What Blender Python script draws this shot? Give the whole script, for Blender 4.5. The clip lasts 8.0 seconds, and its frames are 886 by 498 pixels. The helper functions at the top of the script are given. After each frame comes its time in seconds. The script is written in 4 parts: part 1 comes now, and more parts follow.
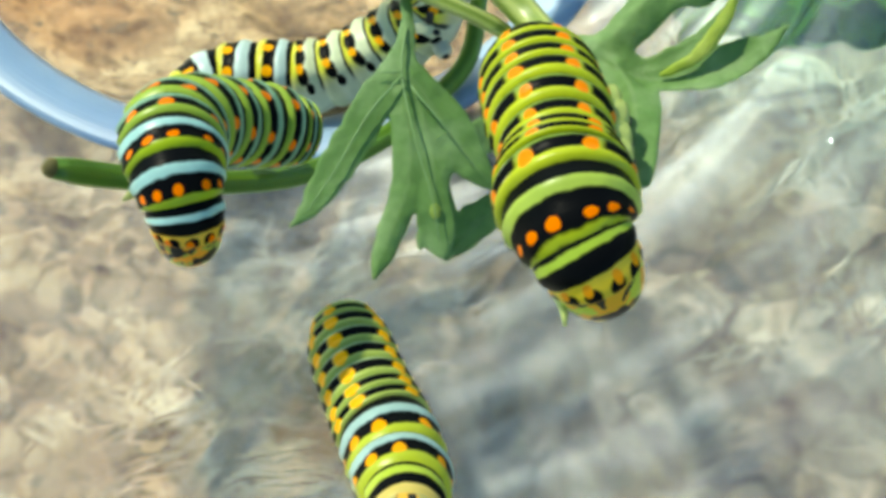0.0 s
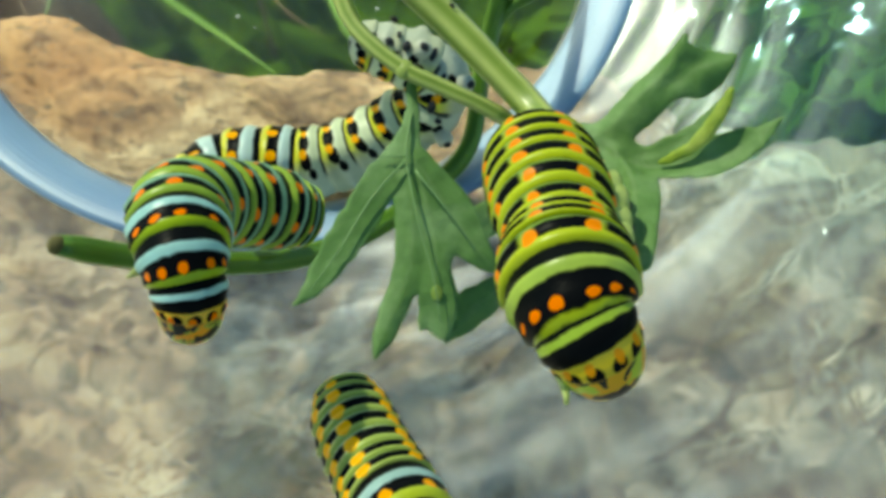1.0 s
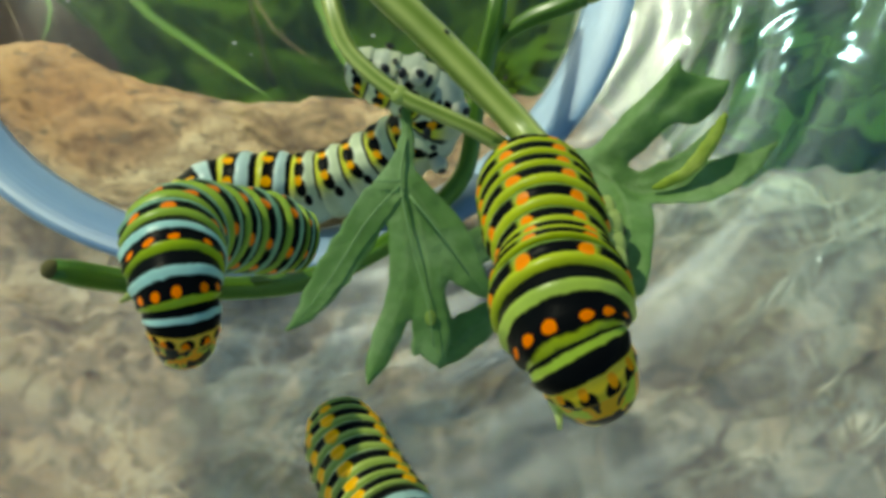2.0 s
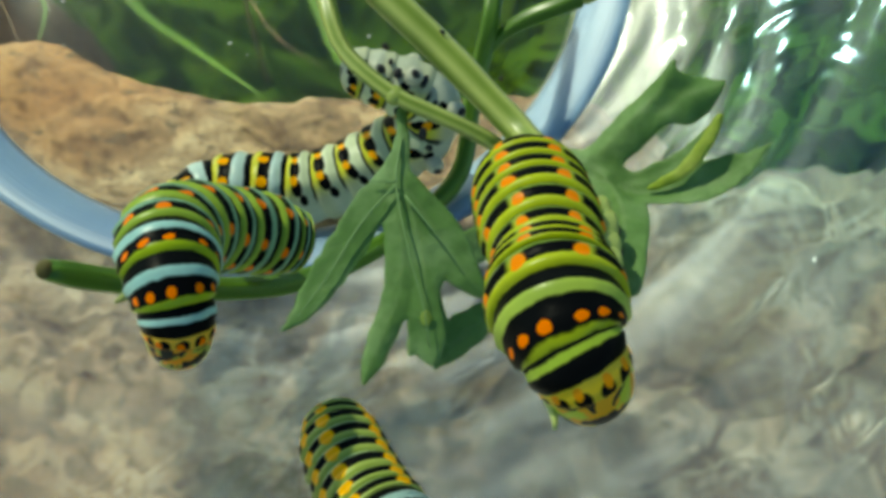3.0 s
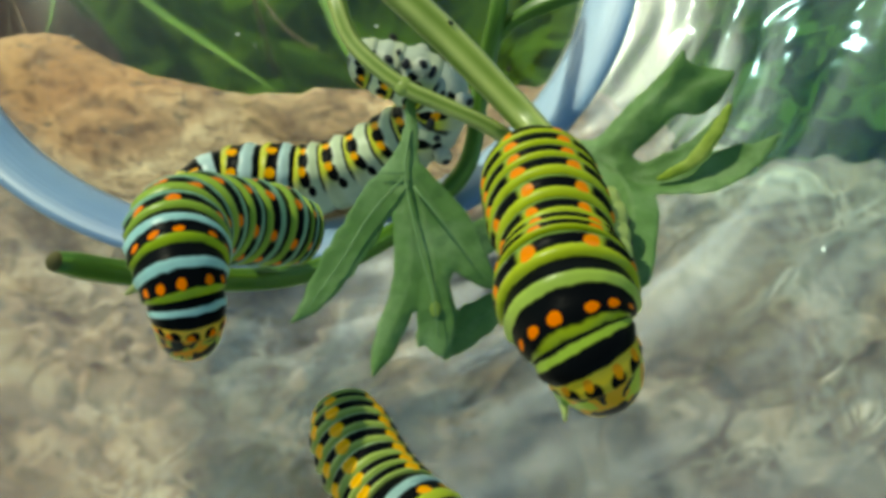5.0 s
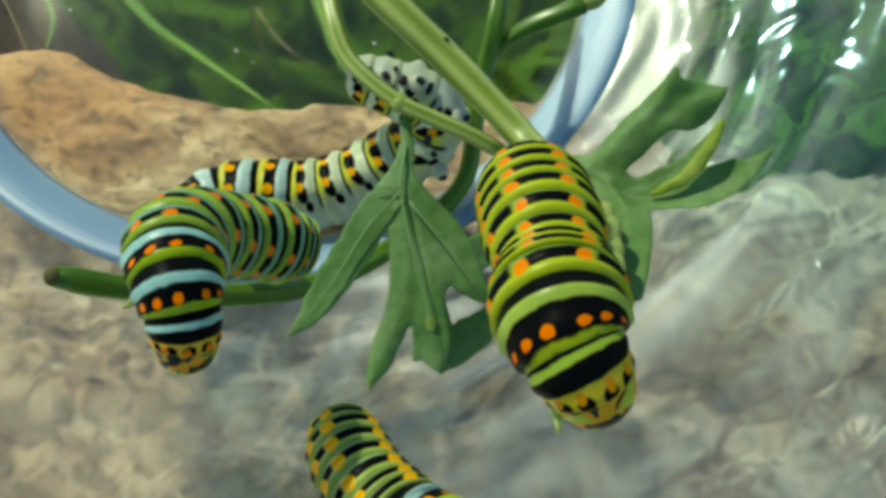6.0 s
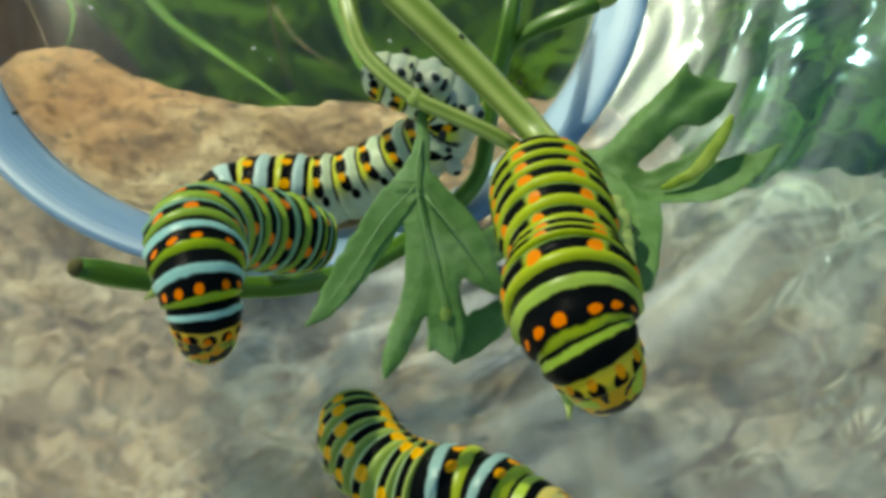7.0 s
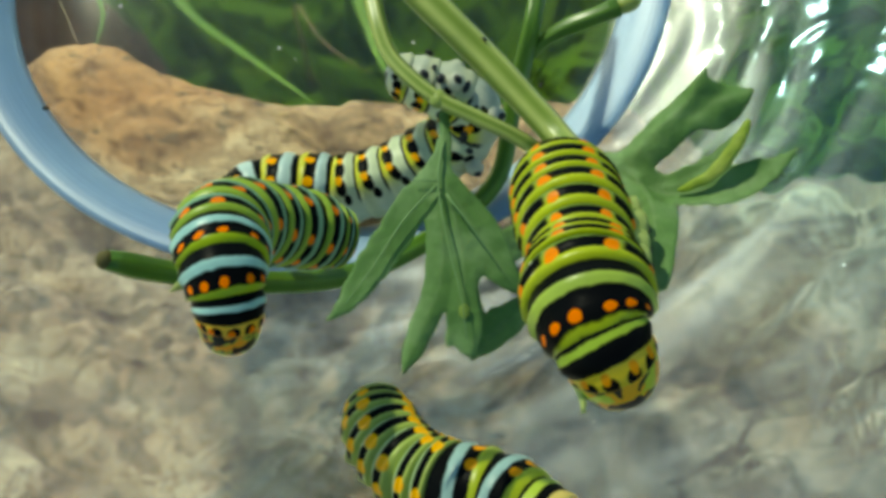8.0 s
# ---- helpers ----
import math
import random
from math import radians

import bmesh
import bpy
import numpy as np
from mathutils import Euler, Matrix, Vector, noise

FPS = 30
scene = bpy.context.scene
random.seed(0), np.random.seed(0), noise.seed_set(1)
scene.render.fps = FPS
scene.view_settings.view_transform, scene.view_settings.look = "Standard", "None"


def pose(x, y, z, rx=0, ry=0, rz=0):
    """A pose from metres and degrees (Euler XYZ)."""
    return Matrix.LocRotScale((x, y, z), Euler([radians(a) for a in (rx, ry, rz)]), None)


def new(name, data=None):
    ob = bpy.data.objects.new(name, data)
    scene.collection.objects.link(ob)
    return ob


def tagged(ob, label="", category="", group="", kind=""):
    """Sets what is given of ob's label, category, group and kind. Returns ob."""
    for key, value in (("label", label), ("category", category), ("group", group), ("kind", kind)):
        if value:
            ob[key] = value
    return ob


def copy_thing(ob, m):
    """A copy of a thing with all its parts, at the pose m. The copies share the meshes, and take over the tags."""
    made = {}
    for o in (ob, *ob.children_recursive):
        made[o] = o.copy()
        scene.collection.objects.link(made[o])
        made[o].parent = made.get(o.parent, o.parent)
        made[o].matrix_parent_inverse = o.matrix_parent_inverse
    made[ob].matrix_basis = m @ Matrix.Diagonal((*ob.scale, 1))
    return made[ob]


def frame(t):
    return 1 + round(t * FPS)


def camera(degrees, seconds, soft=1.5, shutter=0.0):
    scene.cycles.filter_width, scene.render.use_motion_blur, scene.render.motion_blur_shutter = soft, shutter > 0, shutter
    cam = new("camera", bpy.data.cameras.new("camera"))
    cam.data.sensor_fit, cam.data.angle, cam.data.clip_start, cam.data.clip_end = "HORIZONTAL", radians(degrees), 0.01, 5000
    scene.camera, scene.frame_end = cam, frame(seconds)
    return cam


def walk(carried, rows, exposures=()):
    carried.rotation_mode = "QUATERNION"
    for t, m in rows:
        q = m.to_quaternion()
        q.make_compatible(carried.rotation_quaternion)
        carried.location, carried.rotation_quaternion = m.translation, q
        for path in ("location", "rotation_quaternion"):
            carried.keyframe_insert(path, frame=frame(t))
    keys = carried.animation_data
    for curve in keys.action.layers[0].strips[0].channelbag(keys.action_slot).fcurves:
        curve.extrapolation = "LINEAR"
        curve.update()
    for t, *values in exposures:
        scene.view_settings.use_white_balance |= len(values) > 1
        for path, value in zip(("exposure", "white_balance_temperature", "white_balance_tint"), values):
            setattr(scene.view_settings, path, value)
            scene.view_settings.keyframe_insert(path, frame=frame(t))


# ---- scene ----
cam = camera(45.6, 8.0, soft=3.8, shutter=0.3)
PATH = [
    (0.0, pose(0.00059, 0.00139, 0.14247, 15.568, 0.628, -0.866)),
    (0.5, pose(0.00018, 0.00092, 0.14307, 17.689, -0.313, -0.423)),
    (1.0, pose(-0.00017, 0.00022, 0.14325, 20.566, -0.043, -0.082)),
    (1.5, pose(-0.00005, -0.00001, 0.14309, 22.036, -0.139, 0.062)),
    (3.0, pose(0.00011, -0.00005, 0.14303, 22.145, -0.473, -0.072)),
    (3.5, pose(0.00000, 0.00000, 0.14300, 22.000, 0.000, 0.000)),
    (4.0, pose(-0.00032, -0.00013, 0.14328, 21.564, 0.327, 0.144)),
    (4.5, pose(-0.00003, 0.00001, 0.14311, 21.604, -0.011, 0.022)),
    (5.0, pose(-0.00007, 0.00006, 0.14320, 21.558, -0.053, -0.093)),
    (6.5, pose(0.00040, -0.00081, 0.14419, 22.803, -0.118, -0.003)),
    (7.0, pose(0.00015, -0.00158, 0.14530, 22.386, 0.494, 0.377)),
    (7.5, pose(0.00000, -0.00249, 0.14652, 21.550, 1.179, 0.871)),
    (8.0, pose(0.00009, -0.00271, 0.14701, 22.520, 1.070, 1.666)),
]
walk(cam, PATH, [(0.0, 0.34, 7400, -8), (0.6, 0.22, 6900, -8), (1.0, -0.04, 7550, -15), (1.5, -0.43, 7700, -17), (3.0, -0.37, 7700, -17), (8.0, -0.34, 7700, -17)])

# ---- light ----
SUN_AZIMUTH, SUN_HEIGHT = 319.0, 43.0  # degrees clockwise from +y, above the horizon
world = bpy.data.worlds.new("sky")
scene.world = world
world.use_nodes = True
wn = world.node_tree.nodes
sky = wn.new("ShaderNodeTexSky")
sky.sky_type, sky.sun_disc = "NISHITA", False
sky.dust_density, sky.ozone_density = 0.0, 3.0
sky.sun_elevation, sky.sun_rotation = radians(SUN_HEIGHT), radians(SUN_AZIMUTH)
world.node_tree.links.new(sky.outputs[0], wn["Background"].inputs[0])
wn["Background"].inputs[1].default_value = 0.145
sun = new("sun", bpy.data.lights.new("sun", "SUN"))
sun.data.energy, sun.data.angle, sun.data.color = 3.0, radians(1.5), (1.0, 0.96, 0.89)
sun.rotation_euler = (radians(90 - SUN_HEIGHT), 0, radians(180 - SUN_AZIMUTH))

MM = 0.001
UP = Vector((0, 0, 1))


# ---- material helpers ----
class Graph:
    """A short way to write node materials."""

    def __init__(self, name):
        self.mat = bpy.data.materials.new(name)
        self.mat.use_nodes = True
        self.nodes, self.links = self.mat.node_tree.nodes, self.mat.node_tree.links
        self.bsdf = self.nodes["Principled BSDF"]
        self.out = self.nodes["Material Output"]

    def put(self, socket, value):
        if isinstance(value, bpy.types.NodeSocket):
            self.links.new(value, socket)
        elif value is not None:
            socket.default_value = (*value, 1.0) if isinstance(value, tuple) and len(value) == 3 and socket.type == "RGBA" else value

    def m(self, op, a, b=None, c=None):
        n = self.nodes.new("ShaderNodeMath")
        n.operation = op
        for s, v in zip(n.inputs, (a, b, c)):
            self.put(s, v)
        return n.outputs[0]

    def step(self, x, lo, hi):
        n = self.nodes.new("ShaderNodeMapRange")
        n.interpolation_type = "SMOOTHSTEP"
        self.put(n.inputs["Value"], x)
        n.inputs["From Min"].default_value, n.inputs["From Max"].default_value = lo, hi
        return n.outputs[0]

    def band(self, x, lo, hi, soft=0.03):
        return self.m("MULTIPLY", self.step(x, lo - soft, lo + soft), self.m("SUBTRACT", 1.0, self.step(x, hi - soft, hi + soft)))

    def mix(self, fac, a, b, blend="MIX"):
        n = self.nodes.new("ShaderNodeMix")
        n.data_type, n.blend_type = "RGBA", blend
        self.put(n.inputs[0], fac)
        self.put(n.inputs[6], a)
        self.put(n.inputs[7], b)
        return n.outputs[2]

    def noise(self, scale, detail=3.0, vector=None, rough=0.55, warp=0.0):
        n = self.nodes.new("ShaderNodeTexNoise")
        n.inputs["Scale"].default_value, n.inputs["Detail"].default_value, n.inputs["Roughness"].default_value = scale, detail, rough
        n.inputs["Distortion"].default_value = warp
        self.put(n.inputs["Vector"], vector if vector is not None else self.place())
        return n.outputs[0]

    def place(self):
        return self.nodes.new("ShaderNodeTexCoord").outputs["Object"]

    def ramp(self, fac, stops):
        n = self.nodes.new("ShaderNodeValToRGB")
        self.put(n.inputs[0], fac)
        e = n.color_ramp.elements
        while len(e) < len(stops):
            e.new(0.5)
        for k, (p, c) in zip(e, stops):
            k.position, k.color = p, (*c, 1.0)
        return n.outputs[0]

    def bump(self, height, strength, distance):
        n = self.nodes.new("ShaderNodeBump")
        n.inputs["Strength"].default_value, n.inputs["Distance"].default_value = strength, distance
        self.put(n.inputs["Height"], height)
        self.links.new(n.outputs[0], self.bsdf.inputs["Normal"])

    def set(self, **values):
        for key, v in values.items():
            self.put(self.bsdf.inputs[key.replace("_", " ")], v)
        return self.mat


def skin(name, lime, pale, belly, cuts=(0.20, 0.48, 0.72), run=3.2, dot=0.6, dot_u=None, rows=(0.105, 0.26, 0.42), orange=(1.0, 0.22, 0.002), broken=0.0, seam=1.0, flecks=False, blobs=(), low=True, reach=0.56):
    """Caterpillar skin, from the front of a segment to its back: lime, black with orange dots, pale, black.

    cuts: where the first black band begins, where it ends, where the second begins; run: the segment's length in mm.
    """
    g = Graph(name)
    uv = g.nodes.new("ShaderNodeUVMap")
    uv.uv_map = "skin"
    sep = g.nodes.new("ShaderNodeSeparateXYZ")
    g.links.new(uv.outputs[0], sep.inputs[0])
    wob = g.m("MULTIPLY", g.m("SUBTRACT", g.noise(620, 3), 0.5), 0.11)
    wob2 = g.m("MULTIPLY", g.m("SUBTRACT", g.noise(420, 2), 0.5), 0.04)
    u = g.m("ADD", sep.outputs[0], wob)
    av = g.m("ADD", g.m("ABSOLUTE", sep.outputs[1]), wob2)
    a, b, c = cuts
    base = g.mix(g.step(u, a + 0.3 * (b - a), b), lime, pale)
    base = g.mix(g.m("MULTIPLY", g.step(av, 0.5, 0.72), 0.85), base, belly)
    base = g.mix(0.35, base, g.ramp(g.noise(300, 5), [(0.3, (0.5, 0.56, 0.42)), (0.7, (1.22, 1.2, 1.1))]), "MULTIPLY")

    def oval(cu, cv, size, wide=15.0):
        du = g.m("MULTIPLY", g.m("SUBTRACT", u, cu), run)
        dv = g.m("MULTIPLY", g.m("SUBTRACT", av, cv), wide)
        d = g.m("SQRT", g.m("ADD", g.m("MULTIPLY", du, du), g.m("MULTIPLY", dv, dv)))
        return g.m("SUBTRACT", 1.0, g.step(d, size * 0.80, size * 1.08))

    soft = 0.025
    ink = None
    if not blobs:
        # the dotted band narrows towards the sides and stops above the legs
        lean = g.m("MULTIPLY", g.step(av, 0.1, 0.6), 0.06)
        ink = g.m("MULTIPLY", g.band(g.m("ADD", u, lean), a, b, soft), g.m("SUBTRACT", 1.0, g.step(av, reach - 0.04, reach + 0.04)))
        if broken:
            for r in rows:
                ink = g.m("MULTIPLY", ink, g.m("SUBTRACT", 1.0, g.m("MULTIPLY", g.band(av, r - 0.02, r + 0.055, 0.02), broken)))
    back = g.m("MAXIMUM", g.step(u, c - soft, c + soft), g.m("SUBTRACT", 1.0, g.step(u, -0.02, 0.02)))
    back = g.m("MULTIPLY", g.m("MULTIPLY", back, seam), g.m("SUBTRACT", 1.0, g.step(av, reach - 0.02, reach + 0.10)))
    ink = back if ink is None else g.m("MAXIMUM", ink, back)
    for cu, cv, size in blobs:
        ink = g.m("MAXIMUM", ink, oval(cu, cv, size, 11.5))
    if low:
        for cu, cv, size in ((0.50, 0.68, 0.55), (0.28, 0.82, 0.42), (0.70, 0.92, 0.45)):
            ink = g.m("MAXIMUM", ink, oval(cu, cv, size))
    if flecks:
        for cv in (0.08, 0.24, 0.40):
            ink = g.m("MAXIMUM", ink, oval(0.12 * run / 3.0, cv, 0.55, 9.0))
    col = g.mix(ink, base, (0.004, 0.0045, 0.005))
    spots = None
    for r in rows:
        d = oval(a + 0.08 if dot_u is None else dot_u, r, dot)
        spots = d if spots is None else g.m("MAXIMUM", spots, d)
    if spots is not None:
        col = g.mix(spots, col, orange)
        ink = g.m("MAXIMUM", ink, g.m("MULTIPLY", spots, 0.8))
    g.bump(g.m("ADD", g.noise(1100, 3), g.m("MULTIPLY", g.noise(300, 2), 0.6)), 0.16, 0.0003)
    return g.set(Base_Color=col, Roughness=0.34, Specular_IOR_Level=g.m("SUBTRACT", 0.40, g.m("MULTIPLY", ink, 0.36)))


def plain(name, color, rough=0.5, vary=0.25, scale=300.0, bump=0.2, **more):
    g = Graph(name)
    n = g.noise(scale, 4)
    col = g.mix(vary, color, g.ramp(n, [(0.3, (0.35, 0.35, 0.35)), (0.75, (1.35, 1.35, 1.3))]), "MULTIPLY")
    g.bump(g.noise(scale * 4, 3), bump, 0.0004)
    return g.set(Base_Color=col, Roughness=rough, **more)


# ---- materials ----
def glass_material():
    g = Graph("wavy_glass")
    curls = g.m("SINE", g.m("MULTIPLY", g.noise(38, 2, warp=0.9), 34.0))
    apart = g.nodes.new("ShaderNodeSeparateXYZ")
    g.links.new(g.place(), apart.inputs[0])
    # fine raised curls, put in to imitate bright caustic lines on the stone
    ridge = g.step(g.m("SINE", g.m("MULTIPLY", g.noise(26, 3, warp=1.2), 40.0)), 0.72, 1.0)
    ridge = g.m("MULTIPLY", ridge, g.m("MULTIPLY", g.step(g.noise(34, 2), 0.44, 0.62), g.m("SUBTRACT", 1.0, g.step(apart.outputs[1], -0.070, -0.045))))
    height = g.m("ADD", g.m("ADD", g.noise(60, 2, warp=1.0), g.m("MULTIPLY", curls, 0.16)), g.m("MULTIPLY", ridge, 0.7))
    g.bump(height, 0.11, 0.003)
    # streaks of reflected sky, put in as a coat mask in arcs round the bowl
    co = g.nodes.new("ShaderNodeTexCoord").outputs["Object"]
    flat = g.nodes.new("ShaderNodeVectorMath")
    flat.operation = "MULTIPLY"
    g.links.new(co, flat.inputs[0])
    flat.inputs[1].default_value = (1, 1, 0)
    far = g.nodes.new("ShaderNodeVectorMath")
    far.operation = "LENGTH"
    g.links.new(flat.outputs[0], far.inputs[0])
    way = g.nodes.new("ShaderNodeVectorMath")
    way.operation = "NORMALIZE"
    g.links.new(flat.outputs[0], way.inputs[0])
    arc = g.nodes.new("ShaderNodeVectorMath")
    arc.operation = "MULTIPLY_ADD"
    g.links.new(way.outputs[0], arc.inputs[0])
    arc.inputs[1].default_value = (2.2, 2.2, 0)
    up = g.nodes.new("ShaderNodeCombineXYZ")
    g.links.new(g.m("MULTIPLY", far.outputs["Value"], 190.0), up.inputs[2])
    g.links.new(up.outputs[0], arc.inputs[2])
    glare = g.ramp(g.noise(1.0, 3, arc.outputs[0], 0.55, 0.35), [(0.40, (0.02, 0.02, 0.02)), (0.51, (0.30, 0.30, 0.30)), (0.64, (1, 1, 1))])
    split = g.nodes.new("ShaderNodeSeparateXYZ")
    g.links.new(co, split.inputs[0])
    right_side = g.m("MULTIPLY", g.step(split.outputs[0], 0.030, 0.075), g.step(far.outputs["Value"], 0.058, 0.076))
    glare = g.m("MULTIPLY", glare, g.m("SUBTRACT", 1.5, g.m("MULTIPLY", g.step(far.outputs["Value"], 0.064, 0.092), 0.75)))
    glare = g.m("MULTIPLY", glare, g.m("SUBTRACT", 1.0, g.m("MULTIPLY", right_side, 0.35)))
    glare = g.m("MULTIPLY", glare, g.m("SUBTRACT", 1.0, g.m("MULTIPLY", g.step(split.outputs[0], 0.056, 0.080), 0.80)))
    # a bright band of glare added just outside the base
    glare = g.m("MAXIMUM", glare, g.m("MULTIPLY", g.band(far.outputs["Value"], 0.0545, 0.066, 0.004), 0.85))
    # the mask is cut back on the left
    left_dim = g.m("ADD", 0.14, g.m("MULTIPLY", g.step(split.outputs[0], 0.0, 0.03), 0.86))
    glare = g.m("MULTIPLY", glare, left_dim)
    # the curls get extra coat so that they show as light lines
    glare = g.m("MINIMUM", 1.0, g.m("ADD", glare, g.m("MULTIPLY", ridge, 0.40)))
    # blue tints put the sky's reflection into the right wall's colour
    wall = g.m("MULTIPLY", right_side, g.step(split.outputs[1], -0.075, -0.045))
    tint = g.mix(wall, (0.84, 0.89, 0.92), (0.58, 0.85, 0.95))
    return g.set(Base_Color=tint, Roughness=g.m("SUBTRACT", 0.09, g.m("MULTIPLY", wall, 0.02)), IOR=1.4, Specular_IOR_Level=g.m("SUBTRACT", 0.5, g.m("MULTIPLY", wall, 0.25)), Specular_Tint=g.mix(wall, (1.0, 1.0, 1.0), (0.55, 0.80, 1.0)), Transmission_Weight=1.0, Coat_Weight=glare, Coat_IOR=2.2, Coat_Roughness=0.38)


def base_glass_material():
    g = Graph("base_glass")
    g.bump(g.noise(70, 2), 0.04, 0.002)
    return g.set(Base_Color=(0.92, 0.92, 0.85), Roughness=0.105, IOR=1.45, Specular_IOR_Level=0.0, Transmission_Weight=1.0)


def ring_material():
    g = Graph("pale_blue_glass_ring")
    n = g.noise(40, 3)
    # the sky refracted in the base corner, put into the colour as blue
    col = g.ramp(n, [(0.3, (0.16, 0.31, 0.55)), (0.7, (0.29, 0.47, 0.68))])
    co = g.place()
    flat = g.nodes.new("ShaderNodeVectorMath")
    flat.operation = "MULTIPLY"
    g.links.new(co, flat.inputs[0])
    flat.inputs[1].default_value = (1, 1, 0)
    far = g.nodes.new("ShaderNodeVectorMath")
    far.operation = "LENGTH"
    g.links.new(flat.outputs[0], far.inputs[0])
    streak = g.nodes.new("ShaderNodeCombineXYZ")
    sep = g.nodes.new("ShaderNodeSeparateXYZ")
    g.links.new(co, sep.inputs[0])
    g.links.new(g.m("MULTIPLY", far.outputs["Value"], 1500.0), streak.inputs[0])
    g.links.new(g.m("MULTIPLY", sep.outputs[1], 45.0), streak.inputs[1])
    g.bump(g.noise(1.0, 3, streak.outputs[0], 0.6, 0.2), 0.35, 0.0006)
    return g.set(Base_Color=col, Roughness=0.4, IOR=1.5, Transmission_Weight=0.25, Coat_Weight=1.0, Coat_IOR=2.0, Coat_Roughness=0.5)


def stone_material():
    g = Graph("weathered_stone")
    p = g.place()
    stretch = g.nodes.new("ShaderNodeVectorMath")
    stretch.operation = "MULTIPLY"
    g.links.new(p, stretch.inputs[0])
    stretch.inputs[1].default_value = (0.8, 1.15, 1.0)
    q = stretch.outputs[0]
    big = g.noise(16, 5, p, 0.6, 0.8)
    swirl = g.noise(80, 8, q, 0.7, 0.5)
    fine = g.noise(420, 4, p, 0.6)
    col = g.ramp(swirl, [(0.36, (0.12, 0.078, 0.052)), (0.45, (0.25, 0.178, 0.125)), (0.53, (0.37, 0.285, 0.21)), (0.64, (0.54, 0.46, 0.37))])
    stain = g.nodes.new("ShaderNodeVectorMath")
    stain.operation = "DISTANCE"
    g.links.new(p, stain.inputs[0])
    stain.inputs[1].default_value = (-0.060, 0.094, 0.0)
    spread = g.m("ADD", stain.outputs["Value"], g.m("MULTIPLY", g.m("SUBTRACT", big, 0.5), 0.03))
    col = g.mix(g.m("MULTIPLY", g.m("SUBTRACT", 1.0, g.step(spread, 0.010, 0.032)), 0.70), col, (0.40, 0.205, 0.09))
    col = g.mix(0.8, col, g.ramp(big, [(0.38, (0.88, 0.88, 0.84)), (0.52, (1.0, 0.96, 0.90)), (0.64, (1.03, 0.92, 0.80))]), "MULTIPLY")
    # the blue-grey shadow over the lower right is painted into the stone colour
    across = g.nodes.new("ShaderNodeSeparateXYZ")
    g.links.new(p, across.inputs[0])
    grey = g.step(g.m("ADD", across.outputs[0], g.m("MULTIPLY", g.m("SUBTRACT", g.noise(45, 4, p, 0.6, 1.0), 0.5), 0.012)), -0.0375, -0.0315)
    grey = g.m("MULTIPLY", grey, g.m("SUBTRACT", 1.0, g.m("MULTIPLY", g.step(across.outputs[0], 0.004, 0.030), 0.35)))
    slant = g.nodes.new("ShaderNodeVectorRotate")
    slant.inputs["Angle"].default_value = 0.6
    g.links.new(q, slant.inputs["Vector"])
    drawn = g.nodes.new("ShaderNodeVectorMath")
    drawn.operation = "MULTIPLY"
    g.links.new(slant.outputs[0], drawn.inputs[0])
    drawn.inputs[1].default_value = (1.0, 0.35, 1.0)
    # dark bluish tones of that shadow, multiplied over the stone
    shade_tone = g.ramp(g.noise(120, 4, drawn.outputs[0], 0.6, 0.7), [(0.38, (0.12, 0.19, 0.29)), (0.50, (0.25, 0.34, 0.46)), (0.62, (0.62, 0.64, 0.68))])
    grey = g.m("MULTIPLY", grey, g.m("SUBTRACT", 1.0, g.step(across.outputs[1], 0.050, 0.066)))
    col = g.mix(g.m("MULTIPLY", grey, 0.95), col, g.mix(1.0, col, shade_tone, "MULTIPLY"))
    pits = g.step(g.noise(260, 3, p, 0.7), 0.58, 0.66)
    col = g.mix(g.m("MULTIPLY", pits, 0.75), col, (0.12, 0.09, 0.07))
    mottle = g.noise(330, 5, q, 0.65, 0.6)
    col = g.mix(0.75, col, g.ramp(mottle, [(0.36, (0.38, 0.33, 0.29)), (0.48, (0.92, 0.90, 0.88)), (0.62, (1.50, 1.48, 1.42))]), "MULTIPLY")
    col = g.mix(0.35, col, g.ramp(fine, [(0.3, (0.6, 0.6, 0.6)), (0.7, (1.25, 1.25, 1.2))]), "MULTIPLY")
    g.bump(g.m("ADD", g.m("MULTIPLY", mottle, 0.5), swirl), 0.6, 0.002)
    return g.set(Base_Color=col, Roughness=0.85)


